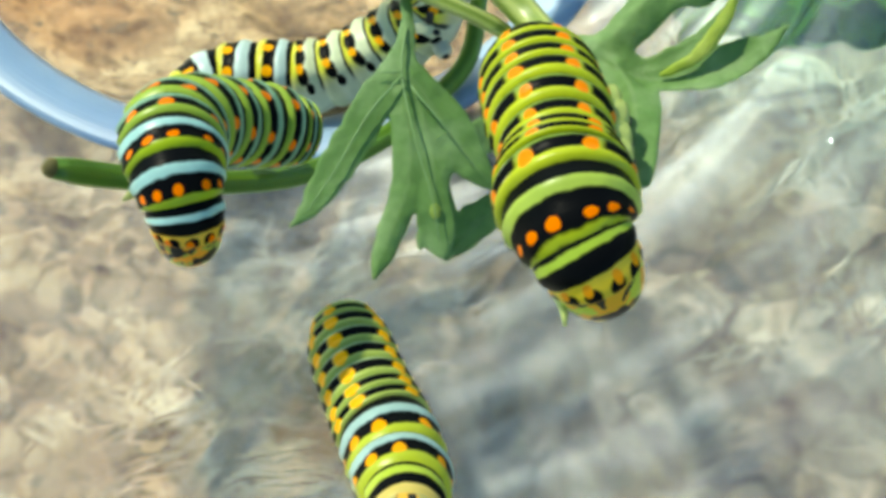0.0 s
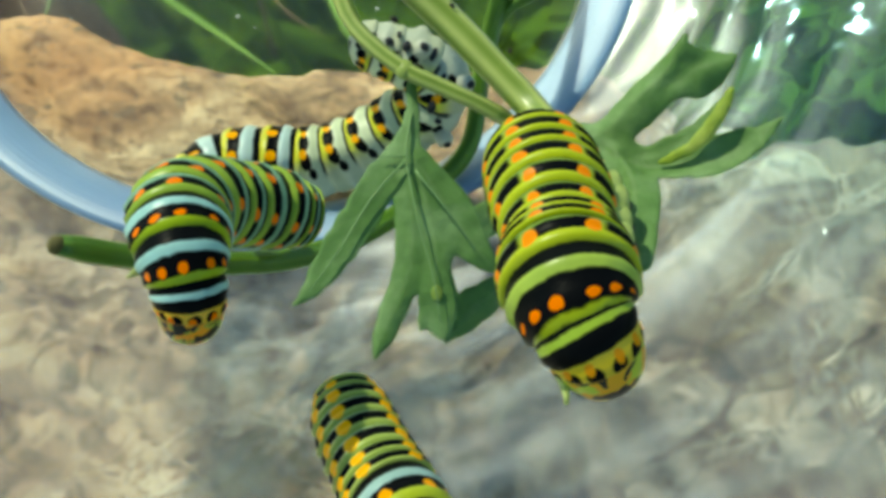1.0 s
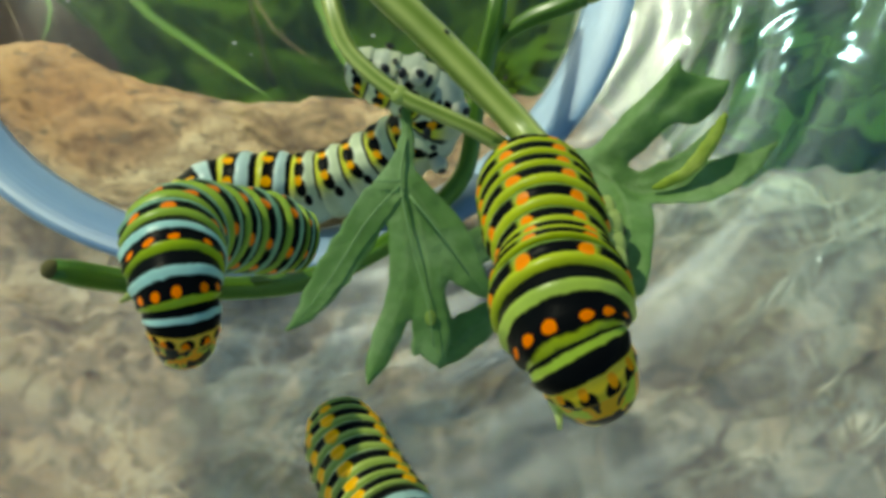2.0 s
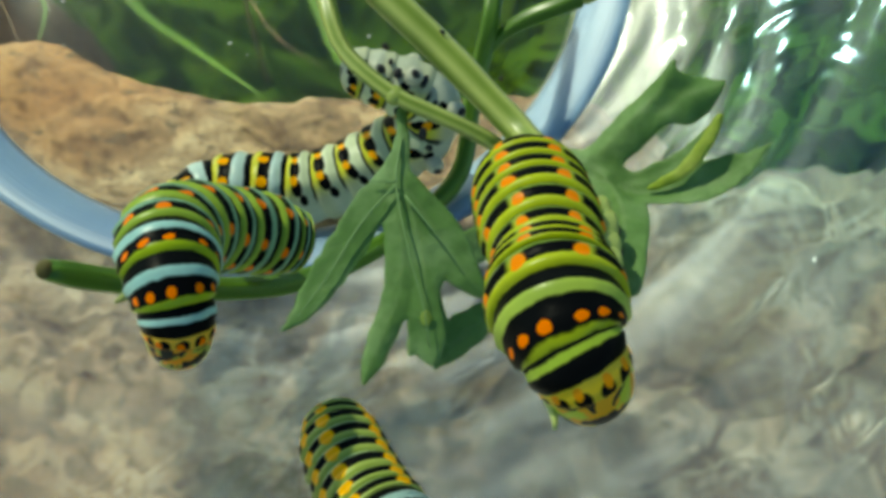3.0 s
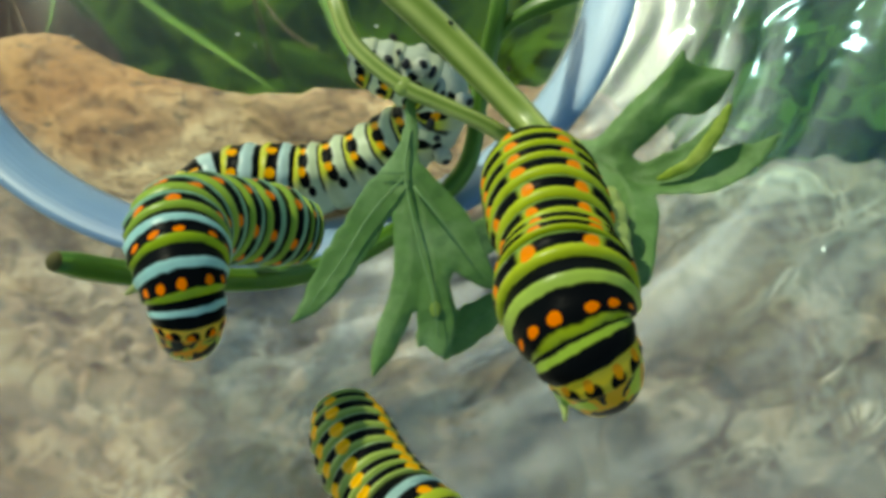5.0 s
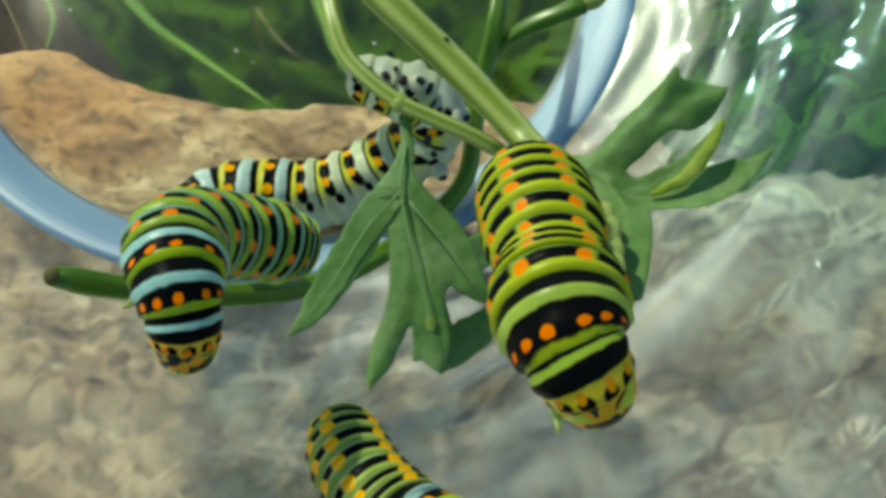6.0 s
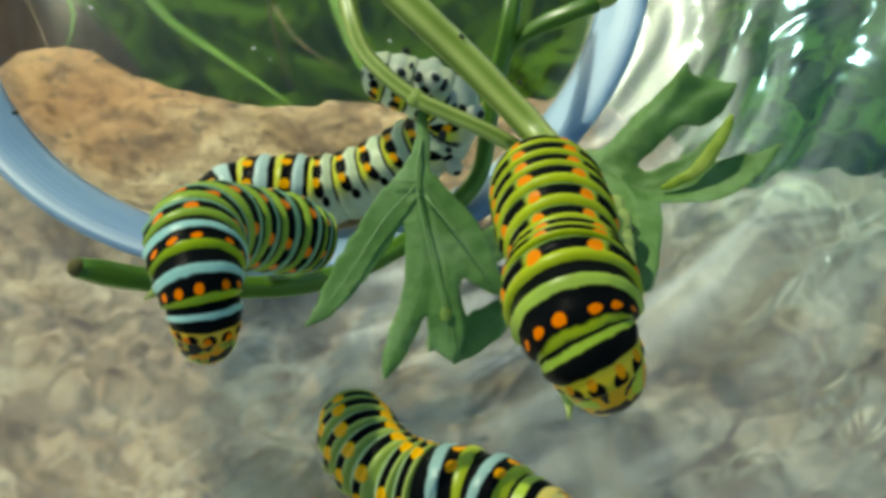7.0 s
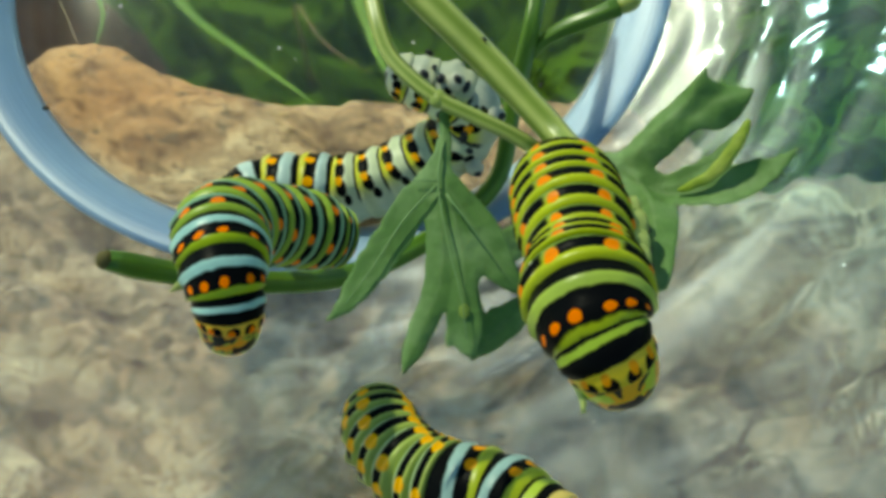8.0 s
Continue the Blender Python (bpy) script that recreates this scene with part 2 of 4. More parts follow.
def leaf_material(name, color, light):
    g = Graph(name)
    n = g.noise(160, 4)
    col = g.mix(g.step(n, 0.42, 0.72), color, light)
    uv = g.nodes.new("ShaderNodeUVMap")
    uv.uv_map = "skin"
    sep = g.nodes.new("ShaderNodeSeparateXYZ")
    g.links.new(uv.outputs[0], sep.inputs[0])
    off = g.m("ABSOLUTE", sep.outputs[1])
    veins = g.m("SINE", g.m("ADD", g.m("MULTIPLY", sep.outputs[0], 42.0), g.m("MULTIPLY", off, -11.0)))
    rib = g.m("MAXIMUM", g.m("SUBTRACT", 1.0, g.step(off, 0.04, 0.13)), g.m("MULTIPLY", g.step(veins, 0.86, 1.0), 0.35))
    col = g.mix(g.m("MULTIPLY", rib, 0.28), col, (0.30, 0.42, 0.18))
    col = g.mix(0.25, col, g.ramp(g.noise(900, 3), [(0.3, (0.6, 0.65, 0.6)), (0.7, (1.3, 1.3, 1.2))]), "MULTIPLY")
    g.bump(g.noise(900, 3), 0.3, 0.0004)
    mat = g.set(Base_Color=col, Roughness=0.6)
    thin = g.nodes.new("ShaderNodeBsdfTranslucent")
    g.links.new(col, thin.inputs[0])
    blend = g.nodes.new("ShaderNodeMixShader")
    blend.inputs[0].default_value = 0.25
    g.links.new(g.bsdf.outputs[0], blend.inputs[1])
    g.links.new(thin.outputs[0], blend.inputs[2])
    g.links.new(blend.outputs[0], g.out.inputs[0])
    return mat


def stem_material(name, dark, light):
    g = Graph(name)
    uv = g.nodes.new("ShaderNodeUVMap")
    uv.uv_map = "skin"
    sep = g.nodes.new("ShaderNodeSeparateXYZ")
    g.links.new(uv.outputs[0], sep.inputs[0])
    ridge = g.m("MULTIPLY", g.m("ADD", g.m("SINE", g.m("MULTIPLY", sep.outputs[1], 31.4)), 1.0), 0.5)
    col = g.mix(ridge, dark, light)
    col = g.mix(0.4, col, g.ramp(g.noise(150, 4), [(0.3, (0.6, 0.65, 0.6)), (0.7, (1.25, 1.2, 1.2))]), "MULTIPLY")
    g.bump(ridge, 0.4, 0.0003)
    return g.set(Base_Color=col, Roughness=0.32, Specular_IOR_Level=0.45)


def grass_material():
    g = Graph("grass")
    geo = g.nodes.new("ShaderNodeNewGeometry")
    col = g.ramp(geo.outputs["Random Per Island"], [(0.0, (0.080, 0.165, 0.002)), (0.85, (0.105, 0.205, 0.003)), (1.0, (0.15, 0.26, 0.010))])
    return g.set(Base_Color=col, Roughness=0.75, Specular_IOR_Level=0.12)


def ground_material():
    g = Graph("lawn_soil")
    n = g.noise(40, 5)
    col = g.ramp(n, [(0.3, (0.025, 0.05, 0.01)), (0.6, (0.05, 0.10, 0.018)), (0.8, (0.08, 0.15, 0.03))])
    g.bump(n, 0.6, 0.01)
    return g.set(Base_Color=col, Roughness=0.9)


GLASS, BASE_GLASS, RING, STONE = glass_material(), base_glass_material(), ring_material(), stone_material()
LEAF = leaf_material("blue_green_leaf", (0.17, 0.32, 0.08), (0.33, 0.50, 0.20))
# lighter, yellower copy of LEAF: sunlight on the leaf put into the colour
LEAF_SUNLIT = leaf_material("sunlit_leaf", (0.40, 0.52, 0.05), (0.60, 0.66, 0.15))
STEM, DARK_STEM = stem_material("ribbed_green_stem", (0.24, 0.33, 0.045), (0.52, 0.58, 0.16)), stem_material("dark_green_stem", (0.08, 0.18, 0.015), (0.14, 0.27, 0.03))
VEIN = plain("pale_vein", (0.24, 0.39, 0.14), 0.6)
GRASS, GROUND = grass_material(), ground_material()
INK = plain("black_skin", (0.012, 0.012, 0.014), 0.35)


# ---- mesh helpers ----
def part(name, bm, material, parent=None, label="", m=None):
    me = bpy.data.meshes.new(name)
    bmesh.ops.recalc_face_normals(bm, faces=bm.faces[:])
    for f in bm.faces:
        f.smooth = True
    bm.to_mesh(me)
    bm.free()
    me.materials.append(material)
    ob = new(name, me)
    if parent:
        ob.parent = parent
    if m is not None:
        ob.matrix_basis = m
    if label:
        ob["label"] = label
    return ob


def root(name, at, label, category, group="", kind=""):
    ob = new(name)
    ob.location = at
    ob.empty_display_size = 0.004
    return tagged(ob, label, category, group, kind)


def curve_points(points, count, extend=0.0):
    """Evenly spaced points on a smooth curve through the given ones."""
    p = [Vector(q) for q in points]
    p = [2 * p[0] - p[1]] + p + [2 * p[-1] - p[-2]]
    dense = []
    for i in range(1, len(p) - 2):
        for k in range(24):
            t = k / 24
            a, b, c, d = p[i - 1], p[i], p[i + 1], p[i + 2]
            dense.append(0.5 * (2 * b + (c - a) * t + (2 * a - 5 * b + 4 * c - d) * t * t + (3 * b - a - 3 * c + d) * t ** 3))
    dense.append(p[-2])
    if extend:
        way = (dense[-1] - dense[-6]).normalized()
        dense.append(dense[-1] + way * extend)
    run = [0.0]
    for a, b in zip(dense, dense[1:]):
        run.append(run[-1] + (b - a).length)
    return dense, run


def on_curve(dense, run, s):
    s = max(0.0, min(run[-1] - 1e-9, s))
    lo, hi = 0, len(run) - 1
    while hi - lo > 1:
        mid = (lo + hi) // 2
        if run[mid] <= s:
            lo = mid
        else:
            hi = mid
    return dense[lo].lerp(dense[hi], (s - run[lo]) / max(run[hi] - run[lo], 1e-9))


def tangent(dense, run, s):
    return (on_curve(dense, run, s + 0.4) - on_curve(dense, run, s - 0.4)).normalized()


def loft(bm, rings, uvs=None, closed=True, caps=True):
    """Skin over rings of points; uvs gives (u, v) for each ring and corner."""
    layer = bm.loops.layers.uv.get("skin") or bm.loops.layers.uv.new("skin")
    vs = [[bm.verts.new(p) for p in ring] for ring in rings]
    n = len(rings[0])
    for i in range(len(rings) - 1):
        for j in range(n if closed else n - 1):
            k = (j + 1) % n
            f = bm.faces.new((vs[i][j], vs[i][k], vs[i + 1][k], vs[i + 1][j]))
            if uvs:
                for lp, (a, b) in zip(f.loops, ((i, j), (i, j + 1), (i + 1, j + 1), (i + 1, j))):
                    lp[layer].uv = uvs(a, b)
    if caps and closed:
        for ring, i in ((vs[0], 0), (vs[-1], len(rings) - 1)):
            f = bm.faces.new(ring)
            if uvs:
                for lp in f.loops:
                    lp[layer].uv = uvs(i, n // 4)
    return vs


def blob(bm, centre, axes, sizes, seg=16):
    """An ellipsoid with its own axes."""
    made = bmesh.ops.create_uvsphere(bm, u_segments=seg, v_segments=max(6, seg // 2), radius=1.0)
    for v in made["verts"]:
        v.co = Vector(centre) + axes[0] * (v.co.x * sizes[0]) + axes[1] * (v.co.y * sizes[1]) + axes[2] * (v.co.z * sizes[2])
    return made["verts"]


def tube(points, radius, sides=14, wobble=0.05, seed=0):
    """A stem along a curve; radius is a function of 0..1."""
    dense, run = curve_points(points, 0)
    rnd = random.Random(seed)
    bm = bmesh.new()
    rings, n = [], max(8, int(run[-1] / 1.5))
    side = None
    for i in range(n + 1):
        s = run[-1] * i / n
        t = tangent(dense, run, s)
        side = (UP - t * UP.dot(t)).normalized() if side is None else (side - t * side.dot(t)).normalized()
        other = t.cross(side)
        r = radius(i / n) * (1 + wobble * (rnd.random() - 0.5))
        c = on_curve(dense, run, s)
        rings.append([(c + (side * math.cos(a) + other * math.sin(a)) * r * (1 + 0.05 * math.cos(5 * a))) * MM
                      for a in (2 * math.pi * j / sides for j in range(sides))])
    loft(bm, rings, lambda i, j: (i / n, j / sides))
    return bm


def smooth(a, b, x):
    x = max(0.0, min(1.0, (x - a) / (b - a)))
    return x * x * (3 - 2 * x)


# ---- plan: spines and stems, in mm ----
SPINE_RIGHT = [(11.0, 16.3, 75.4), (10.4, 17.0, 76.7), (9.6, 18.0, 78.2), (8.7, 19.5, 78.8), (8.3, 21.6, 78.2), (8.1, 23.6, 77.2), (8.1, 25.7, 75.8), (8.0, 27.8, 74.3), (7.9, 30.0, 72.7), (7.7, 32.3, 70.9), (7.5, 34.7, 69.1), (7.3, 37.0, 67.1), (7.3, 37.9, 66.3)]
SPINE_LEFT = [(-23.6, 27.5, 47.9), (-23.3, 28.7, 50.0), (-23.2, 30.3, 51.7), (-23.7, 32.7, 52.7), (-24.6, 35.8, 51.8), (-25.5, 39.3, 48.9), (-24.6, 42.2, 44.6), (-22.5, 44.1, 40.0), (-19.8, 45.4, 36.2), (-17.2, 45.9, 33.2), (-14.9, 46.1, 31.1)]
SPINE_BACK = [(-37.1, 54.4, 10.8), (-35.3, 59.1, 10.6), (-31.1, 62.5, 9.8), (-24.8, 63.0, 9.9), (-17.7, 63.0, 9.9), (-11.7, 64.1, 11.5), (-6.5, 65.9, 14.3), (-3.0, 67.0, 16.9), (-0.6, 68.4, 19.6), (-0.7, 70.1, 21.9), (-3.0, 71.2, 23.4), (-5.9, 72.0, 24.3), (-9.1, 72.7, 25.1), (-12.1, 73.1, 25.8)]
SPINES_NEAR = {
    0.0: [(-11.6, 25.5, 27.6), (-9.9, 20.7, 31.4), (-7.8, 15.7, 35.2), (-5.6, 11.0, 39.0), (-4.4, 7.3, 42.4), (-3.7, 4.4, 46.8), (-3.4, 1.9, 50.2)],
    1.5: [(-11.3, 27.1, 26.5), (-9.1, 21.8, 30.5), (-6.2, 16.4, 35.1), (-3.3, 11.8, 38.9), (-1.3, 8.5, 41.6), (0.2, 5.4, 44.1)],
    3.5: [(-11.3, 26.9, 26.6), (-9.3, 21.7, 30.7), (-6.6, 16.6, 34.9), (-3.5, 12.6, 38.1), (-0.2, 9.5, 41.1), (2.8, 6.8, 43.6)],
    4.0: [(-11.8, 27.3, 26.2), (-9.8, 22.0, 30.3), (-7.0, 17.5, 33.9), (-3.3, 14.1, 37.1), (1.3, 12.1, 39.5), (5.5, 10.6, 41.6)],
    4.5: [(-11.5, 27.2, 26.4), (-9.3, 21.9, 30.5), (-6.7, 17.4, 34.1), (-3.3, 13.8, 37.3), (0.5, 11.2, 40.0), (4.0, 8.9, 42.3)],
    5.0: [(-11.3, 27.0, 26.7), (-9.2, 21.8, 30.5), (-6.6, 17.1, 34.3), (-3.5, 13.3, 37.7), (0.1, 10.6, 40.4), (3.4, 8.1, 42.9)],
    6.5: [(-11.5, 27.2, 26.3), (-9.6, 22.7, 29.8), (-6.8, 18.7, 33.3), (-3.1, 15.7, 35.9), (1.4, 13.9, 38.1), (5.9, 12.5, 40.2)],
    7.0: [(-11.9, 27.7, 25.8), (-9.8, 22.6, 29.9), (-6.6, 18.8, 33.2), (-2.8, 16.9, 35.1), (1.5, 16.2, 36.6), (5.9, 14.5, 38.8)],
    7.5: [(-11.8, 27.2, 26.3), (-9.8, 22.3, 30.0), (-6.6, 18.4, 33.4), (-2.5, 16.1, 35.9), (1.9, 15.1, 37.3), (6.6, 12.9, 40.0)],
    8.0: [(-11.3, 27.9, 25.8), (-9.3, 22.7, 29.8), (-5.9, 18.6, 33.4), (-1.8, 16.5, 35.6), (2.5, 15.4, 37.2), (7.0, 13.2, 40.0)],
}
STEM_MAIN = [(11.8, 22.1, 65.8), (11.2, 26.4, 65.9), (10.8, 31.4, 65.2), (10.3, 36.6, 63.5), (9.4, 42.1, 60.8), (7.6, 45.8, 59.1), (4.9, 49.0, 59.3), (0.8, 53.5, 60.0), (-4.4, 58.7, 61.0), (-12.1, 67.6, 61.2), (-29.2, 90.1, 58.3), (-43.2, 109.5, 56.3)]
STEM_SIDE = [(5.9, 44.6, 58.0), (3.4, 45.7, 59.0), (-0.2, 47.2, 59.6), (-3.5, 48.6, 60.2), (-6.6, 51.3, 60.2), (-8.5, 53.8, 60.1), (-9.7, 57.2, 60.4), (-11.3, 64.0, 59.9), (-16.5, 81.9, 59.6), (-21.8, 102.9, 57.3)]
STEM_LOW = [(-38.6, 37.6, 44.9), (-34.8, 38.8, 38.9), (-28.9, 39.8, 34.0), (-23.0, 41.3, 29.2), (-16.5, 43.8, 24.8), (-9.6, 48.9, 19.3), (-1.8, 57.5, 13.1), (3.6, 64.9, 11.8), (5.2, 73.6, 15.3), (6.5, 78.4, 19.4), (7.7, 82.9, 23.4), (9.1, 94.0, 23.5), (9.7, 104.0, 23.2)]
TWIG = [(6.8, 78.7, 19.5), (9.3, 81.0, 21.5), (12.6, 82.4, 23.1), (16.3, 83.2, 24.5), (19.4, 84.4, 25.0)]
BLADE_A = [
    [(-2.9, 47.8, 58.8, 0.46), (-2.8, 45.2, 58.4, 0.66), (-3.2, 42.7, 58.3, 1.12), (-3.5, 40.7, 58.1, 1.61)],
    [(-4.0, 40.8, 58.1, 1.51), (-5.8, 38.3, 57.7, 1.65), (-7.4, 35.6, 57.2, 1.65), (-8.9, 33.2, 56.7, 1.59), (-10.3, 31.1, 56.3, 1.29), (-11.6, 29.2, 55.9, 0.79), (-13.1, 27.7, 55.8, 0.1)],
    [(-3.2, 40.5, 58.1, 1.51), (-2.9, 37.2, 57.6, 1.45), (-2.7, 34.1, 57.0, 1.54), (-2.9, 31.5, 56.4, 1.43), (-3.7, 29.0, 56.1, 1.23), (-4.6, 26.7, 55.8, 1.12), (-5.3, 24.8, 55.6, 0.87), (-6.0, 23.1, 55.5, 0.1)],
    [(-2.6, 40.5, 58.1, 1.51), (-1.5, 36.8, 57.2, 2.2), (-0.8, 33.6, 56.4, 1.89), (-0.7, 30.6, 55.9, 1.34), (-0.6, 28.6, 55.5, 1.63), (-0.4, 27.0, 54.8, 1.43), (0.1, 25.1, 54.1, 0.15)],
    [(-2.3, 40.4, 58.0, 1.31), (-0.0, 37.0, 56.7, 2.22), (1.6, 34.8, 55.8, 2.02), (3.2, 32.9, 55.0, 1.26), (4.9, 31.6, 53.9, 0.3)],
    [(-0.8, 28.2, 55.3, 0.79), (-1.6, 27.0, 54.8, 0.59), (-2.1, 25.9, 54.4, 0.1)],
]
BLADE_A_LOW = [
    [(-0.7, 33.9, 55.3, 0.71), (0.8, 28.4, 50.9, 1.44), (2.9, 29.5, 50.7, 1.76), (5.0, 30.8, 50.8, 1.35), (6.3, 31.7, 50.8, 0.52)],
    [(0.3, 26.1, 50.5, 0.31), (1.6, 27.7, 50.6, 1.13), (3.2, 29.3, 50.6, 1.55)],
    [(-0.7, 39.3, 54.3, 0.83), (1.9, 36.8, 52.2, 1.26), (4.0, 37.6, 51.4, 1.70), (5.9, 38.8, 51.4, 1.39), (7.3, 39.5, 51.1, 0.43)],
]
BLADE_B = [
    [(10.3, 40.5, 64.5, 0.47), (12.6, 39.6, 65.2, 1.21), (14.6, 40.5, 67.1, 1.51), (16.5, 41.9, 68.7, 1.68), (17.9, 43.2, 70.1, 1.35), (18.7, 44.4, 71.2, 0.49), (19.1, 45.2, 71.7, 0.09)],
    [(17.9, 41.8, 68.6, 0.73), (20.1, 42.7, 69.9, 1.48), (21.6, 43.2, 70.5, 1.12), (23.0, 43.6, 71.1, 0.13)],
    [(12.8, 38.5, 64.8, 1.4), (15.7, 36.7, 65.1, 1.57), (18.7, 36.4, 66.1, 1.5), (21.4, 36.4, 66.8, 1.54), (23.6, 37.2, 67.5, 1.31), (25.3, 38.0, 68.4, 0.72), (26.8, 39.1, 69.3, 0.09)],
    [(15.0, 37.0, 65.2, 0.83), (18.0, 37.3, 66.0, 1.19), (20.2, 38.4, 67.1, 0.95), (21.4, 39.6, 68.1, 0.63), (22.2, 40.5, 69.0, 0.27), (22.5, 41.0, 69.4, 0.09)],
    [(11.9, 39.4, 65.1, 0.75), (14.0, 37.8, 65.8, 1.66), (14.9, 34.3, 67.4, 1.87), (14.6, 30.7, 69.2, 1.72), (14.4, 28.0, 70.3, 1.34), (14.3, 26.3, 71.2, 0.82), (14.3, 25.7, 71.5, 0.24)],
]
BLADE_B_HIGH = [
    [(17.3, 36.4, 66.5, 0.18), (18.9, 36.8, 67.4, 0.45), (20.4, 37.7, 68.2, 0.58), (21.4, 38.9, 69.1, 0.58), (22.2, 40.2, 70.0, 0.44), (22.7, 41.1, 70.5, 0.09)],
]
BACK_SPOTS = [(53.1, 163, 0.45, 0.35), (51.8, 141, 0.75, 0.6), (52.8, 125, 0.4, 0.35), (54.0, 143, 0.35, 0.3), (48.9, 138, 1.0, 0.45), (47.0, 112, 0.4, 0.35), (42.5, 106, 0.55, 0.45), (43.7, 84, 0.6, 1.0), (56.1, 149, 0.5, 0.4)]  # along the body, turn from the back, half length, half width
VEINS_A = [
    [(-2.9, 45.0, 58.7), (-3.3, 40.5, 58.8), (-2.1, 34.4, 57.8), (-1.0, 30.5, 56.9), (-0.6, 28.5, 56.3), (-0.3, 26.4, 55.4)],
    [(-3.3, 40.7, 58.8), (-5.7, 40.6, 58.9)],
    [(-3.3, 40.3, 58.8), (-6.2, 37.1, 58.2), (-9.1, 32.4, 57.3), (-11.7, 28.8, 56.5)],
    [(-2.5, 39.4, 58.6), (0.3, 36.1, 57.5), (2.8, 33.0, 55.8)],
]


# ---- setting: ground, lawn, stone slab ----
def make_ground():
    bm = bmesh.new()
    bmesh.ops.create_grid(bm, x_segments=40, y_segments=40, size=300.0)
    ob = part("ground", bm, GROUND)
    ob.location.z = -0.130
    tagged(ob, "dark green lawn soil under the grass", "ground", kind="structure")


def make_grass():
    rnd = random.Random(4)
    verts, faces = [], []
    for _ in range(9000):
        x, y = rnd.uniform(-0.26, 0.26), 0.100 + rnd.random() ** 1.2 * 0.34
        if abs(x) > 0.09:
            y = rnd.uniform(0.07, 0.35)
        h, w = rnd.uniform(0.05, 0.10), rnd.uniform(0.003, 0.008)
        a, bend = rnd.uniform(0, 2 * math.pi), rnd.uniform(0.02, 0.09)
        side = Vector((math.cos(a), math.sin(a), 0))
        lean = Vector((math.cos(a + 1.5 + rnd.uniform(-0.6, 0.6)), math.sin(a + 1.5), 0))
        if y < 0.12:
            lean.y = abs(lean.y)
        base, n0 = Vector((x, y, -0.132)), len(verts)
        for k in range(5):
            t = k / 4
            c = base + UP * (h * t * (1 - 0.25 * t)) + lean * (bend * t * t)
            r = w * (1 - t ** 2) + 0.00015
            verts += [c - side * r, c + side * r]
        faces += [(n0 + 2 * k, n0 + 2 * k + 1, n0 + 2 * k + 3, n0 + 2 * k + 2) for k in range(4)]
    me = bpy.data.meshes.new("grass")
    me.from_pydata(verts, [], faces)
    me.materials.append(GRASS)
    tagged(new("grass", me), "dense green grass beyond the stone edge", "grass", kind="stuff")


def slab_edge(x):
    """How far the slab reaches ahead, in mm."""
    y = 84 + 10 * smooth(-34, -66, x) - 22 * smooth(-68, -90, x) - 13 * smooth(20, 48, x)
    return y + 1.2 * noise.noise((x * 0.09, 3.1, 0)) + 1.0 * noise.noise((x * 0.35, 7.7, 0))


def make_slab():
    bm = bmesh.new()
    xs = [-420, -320, -240, -180, -140] + [-120 + 2 * i for i in range(121)] + [140, 180, 240, 320, 420]
    back = [-420, -300, -200, -120, -60]
    grid = []
    for x in xs:
        far = slab_edge(x)
        ys = back + [-30 + (far + 30) * i / 60 for i in range(61)]
        col = []
        for y in ys:
            z = -0.25 + 0.5 * noise.noise((x * 0.05, y * 0.05, 1)) * smooth(0, 1, 1) * 0.6
            z -= 2.5 * smooth(far - 7, far, y) ** 2
            col.append((x, y, z))
        for k in range(1, 9):
            a = k / 8
            bulge = 2.0 * math.sin(math.pi * min(1, a * 1.5)) * (1 + noise.noise((x * 0.07, a * 3, 5)))
            col.append((x, far + bulge, -2.8 - 132 * a))
        col.append((x, -420, -135))
        grid.append([bm.verts.new(Vector(p) * MM) for p in col])
    for a, b in zip(grid, grid[1:]):
        for j in range(len(a)):
            k = (j + 1) % len(a)
            bm.faces.new((a[j], b[j], b[k], a[k]))
    bm.faces.new(grid[0])
    bm.faces.new(grid[-1])
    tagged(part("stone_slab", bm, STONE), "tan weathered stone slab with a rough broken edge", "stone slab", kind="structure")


# ---- the glass bowl ----
BOWL_X, BOWL_Y = -26.0, 107.0


def bowl_profile():
    """Inner then outer outline, as (radius, height, ribbing) in mm; the wall flares, steeper towards the rim, with ring ribs."""
    inner = [(0.0, 4.6, 0), (15, 4.6, 0), (30, 4.6, 0), (40, 4.6, 0), (45, 4.7, 0), (47.5, 5.2, 0), (49.5, 6.4, 0), (51.5, 8.0, 0)]
    outer = [(0.0, 1.6, 0), (20, 1.5, 0), (40, 1.3, 0), (44.0, 0.9, 0), (46.0, 0.15, 0), (49.5, 0.15, 0), (52.0, 1.2, 0), (54.0, 3.4, 0), (56.0, 5.4, 0)]
    n = 190
    z = 8.0
    for i in range(1, n + 1):
        t = i / 150
        r = 51.5 + 64 * t
        z += 64 / 150 * (0.350 + 0.350 * smooth(0.17, 0.42, t))
        inner.append((r, z, smooth(0.0, 0.06, t)))
        outer.append((r + 2.6, z - 2.4, smooth(0.0, 0.06, t)))
    return inner, outer


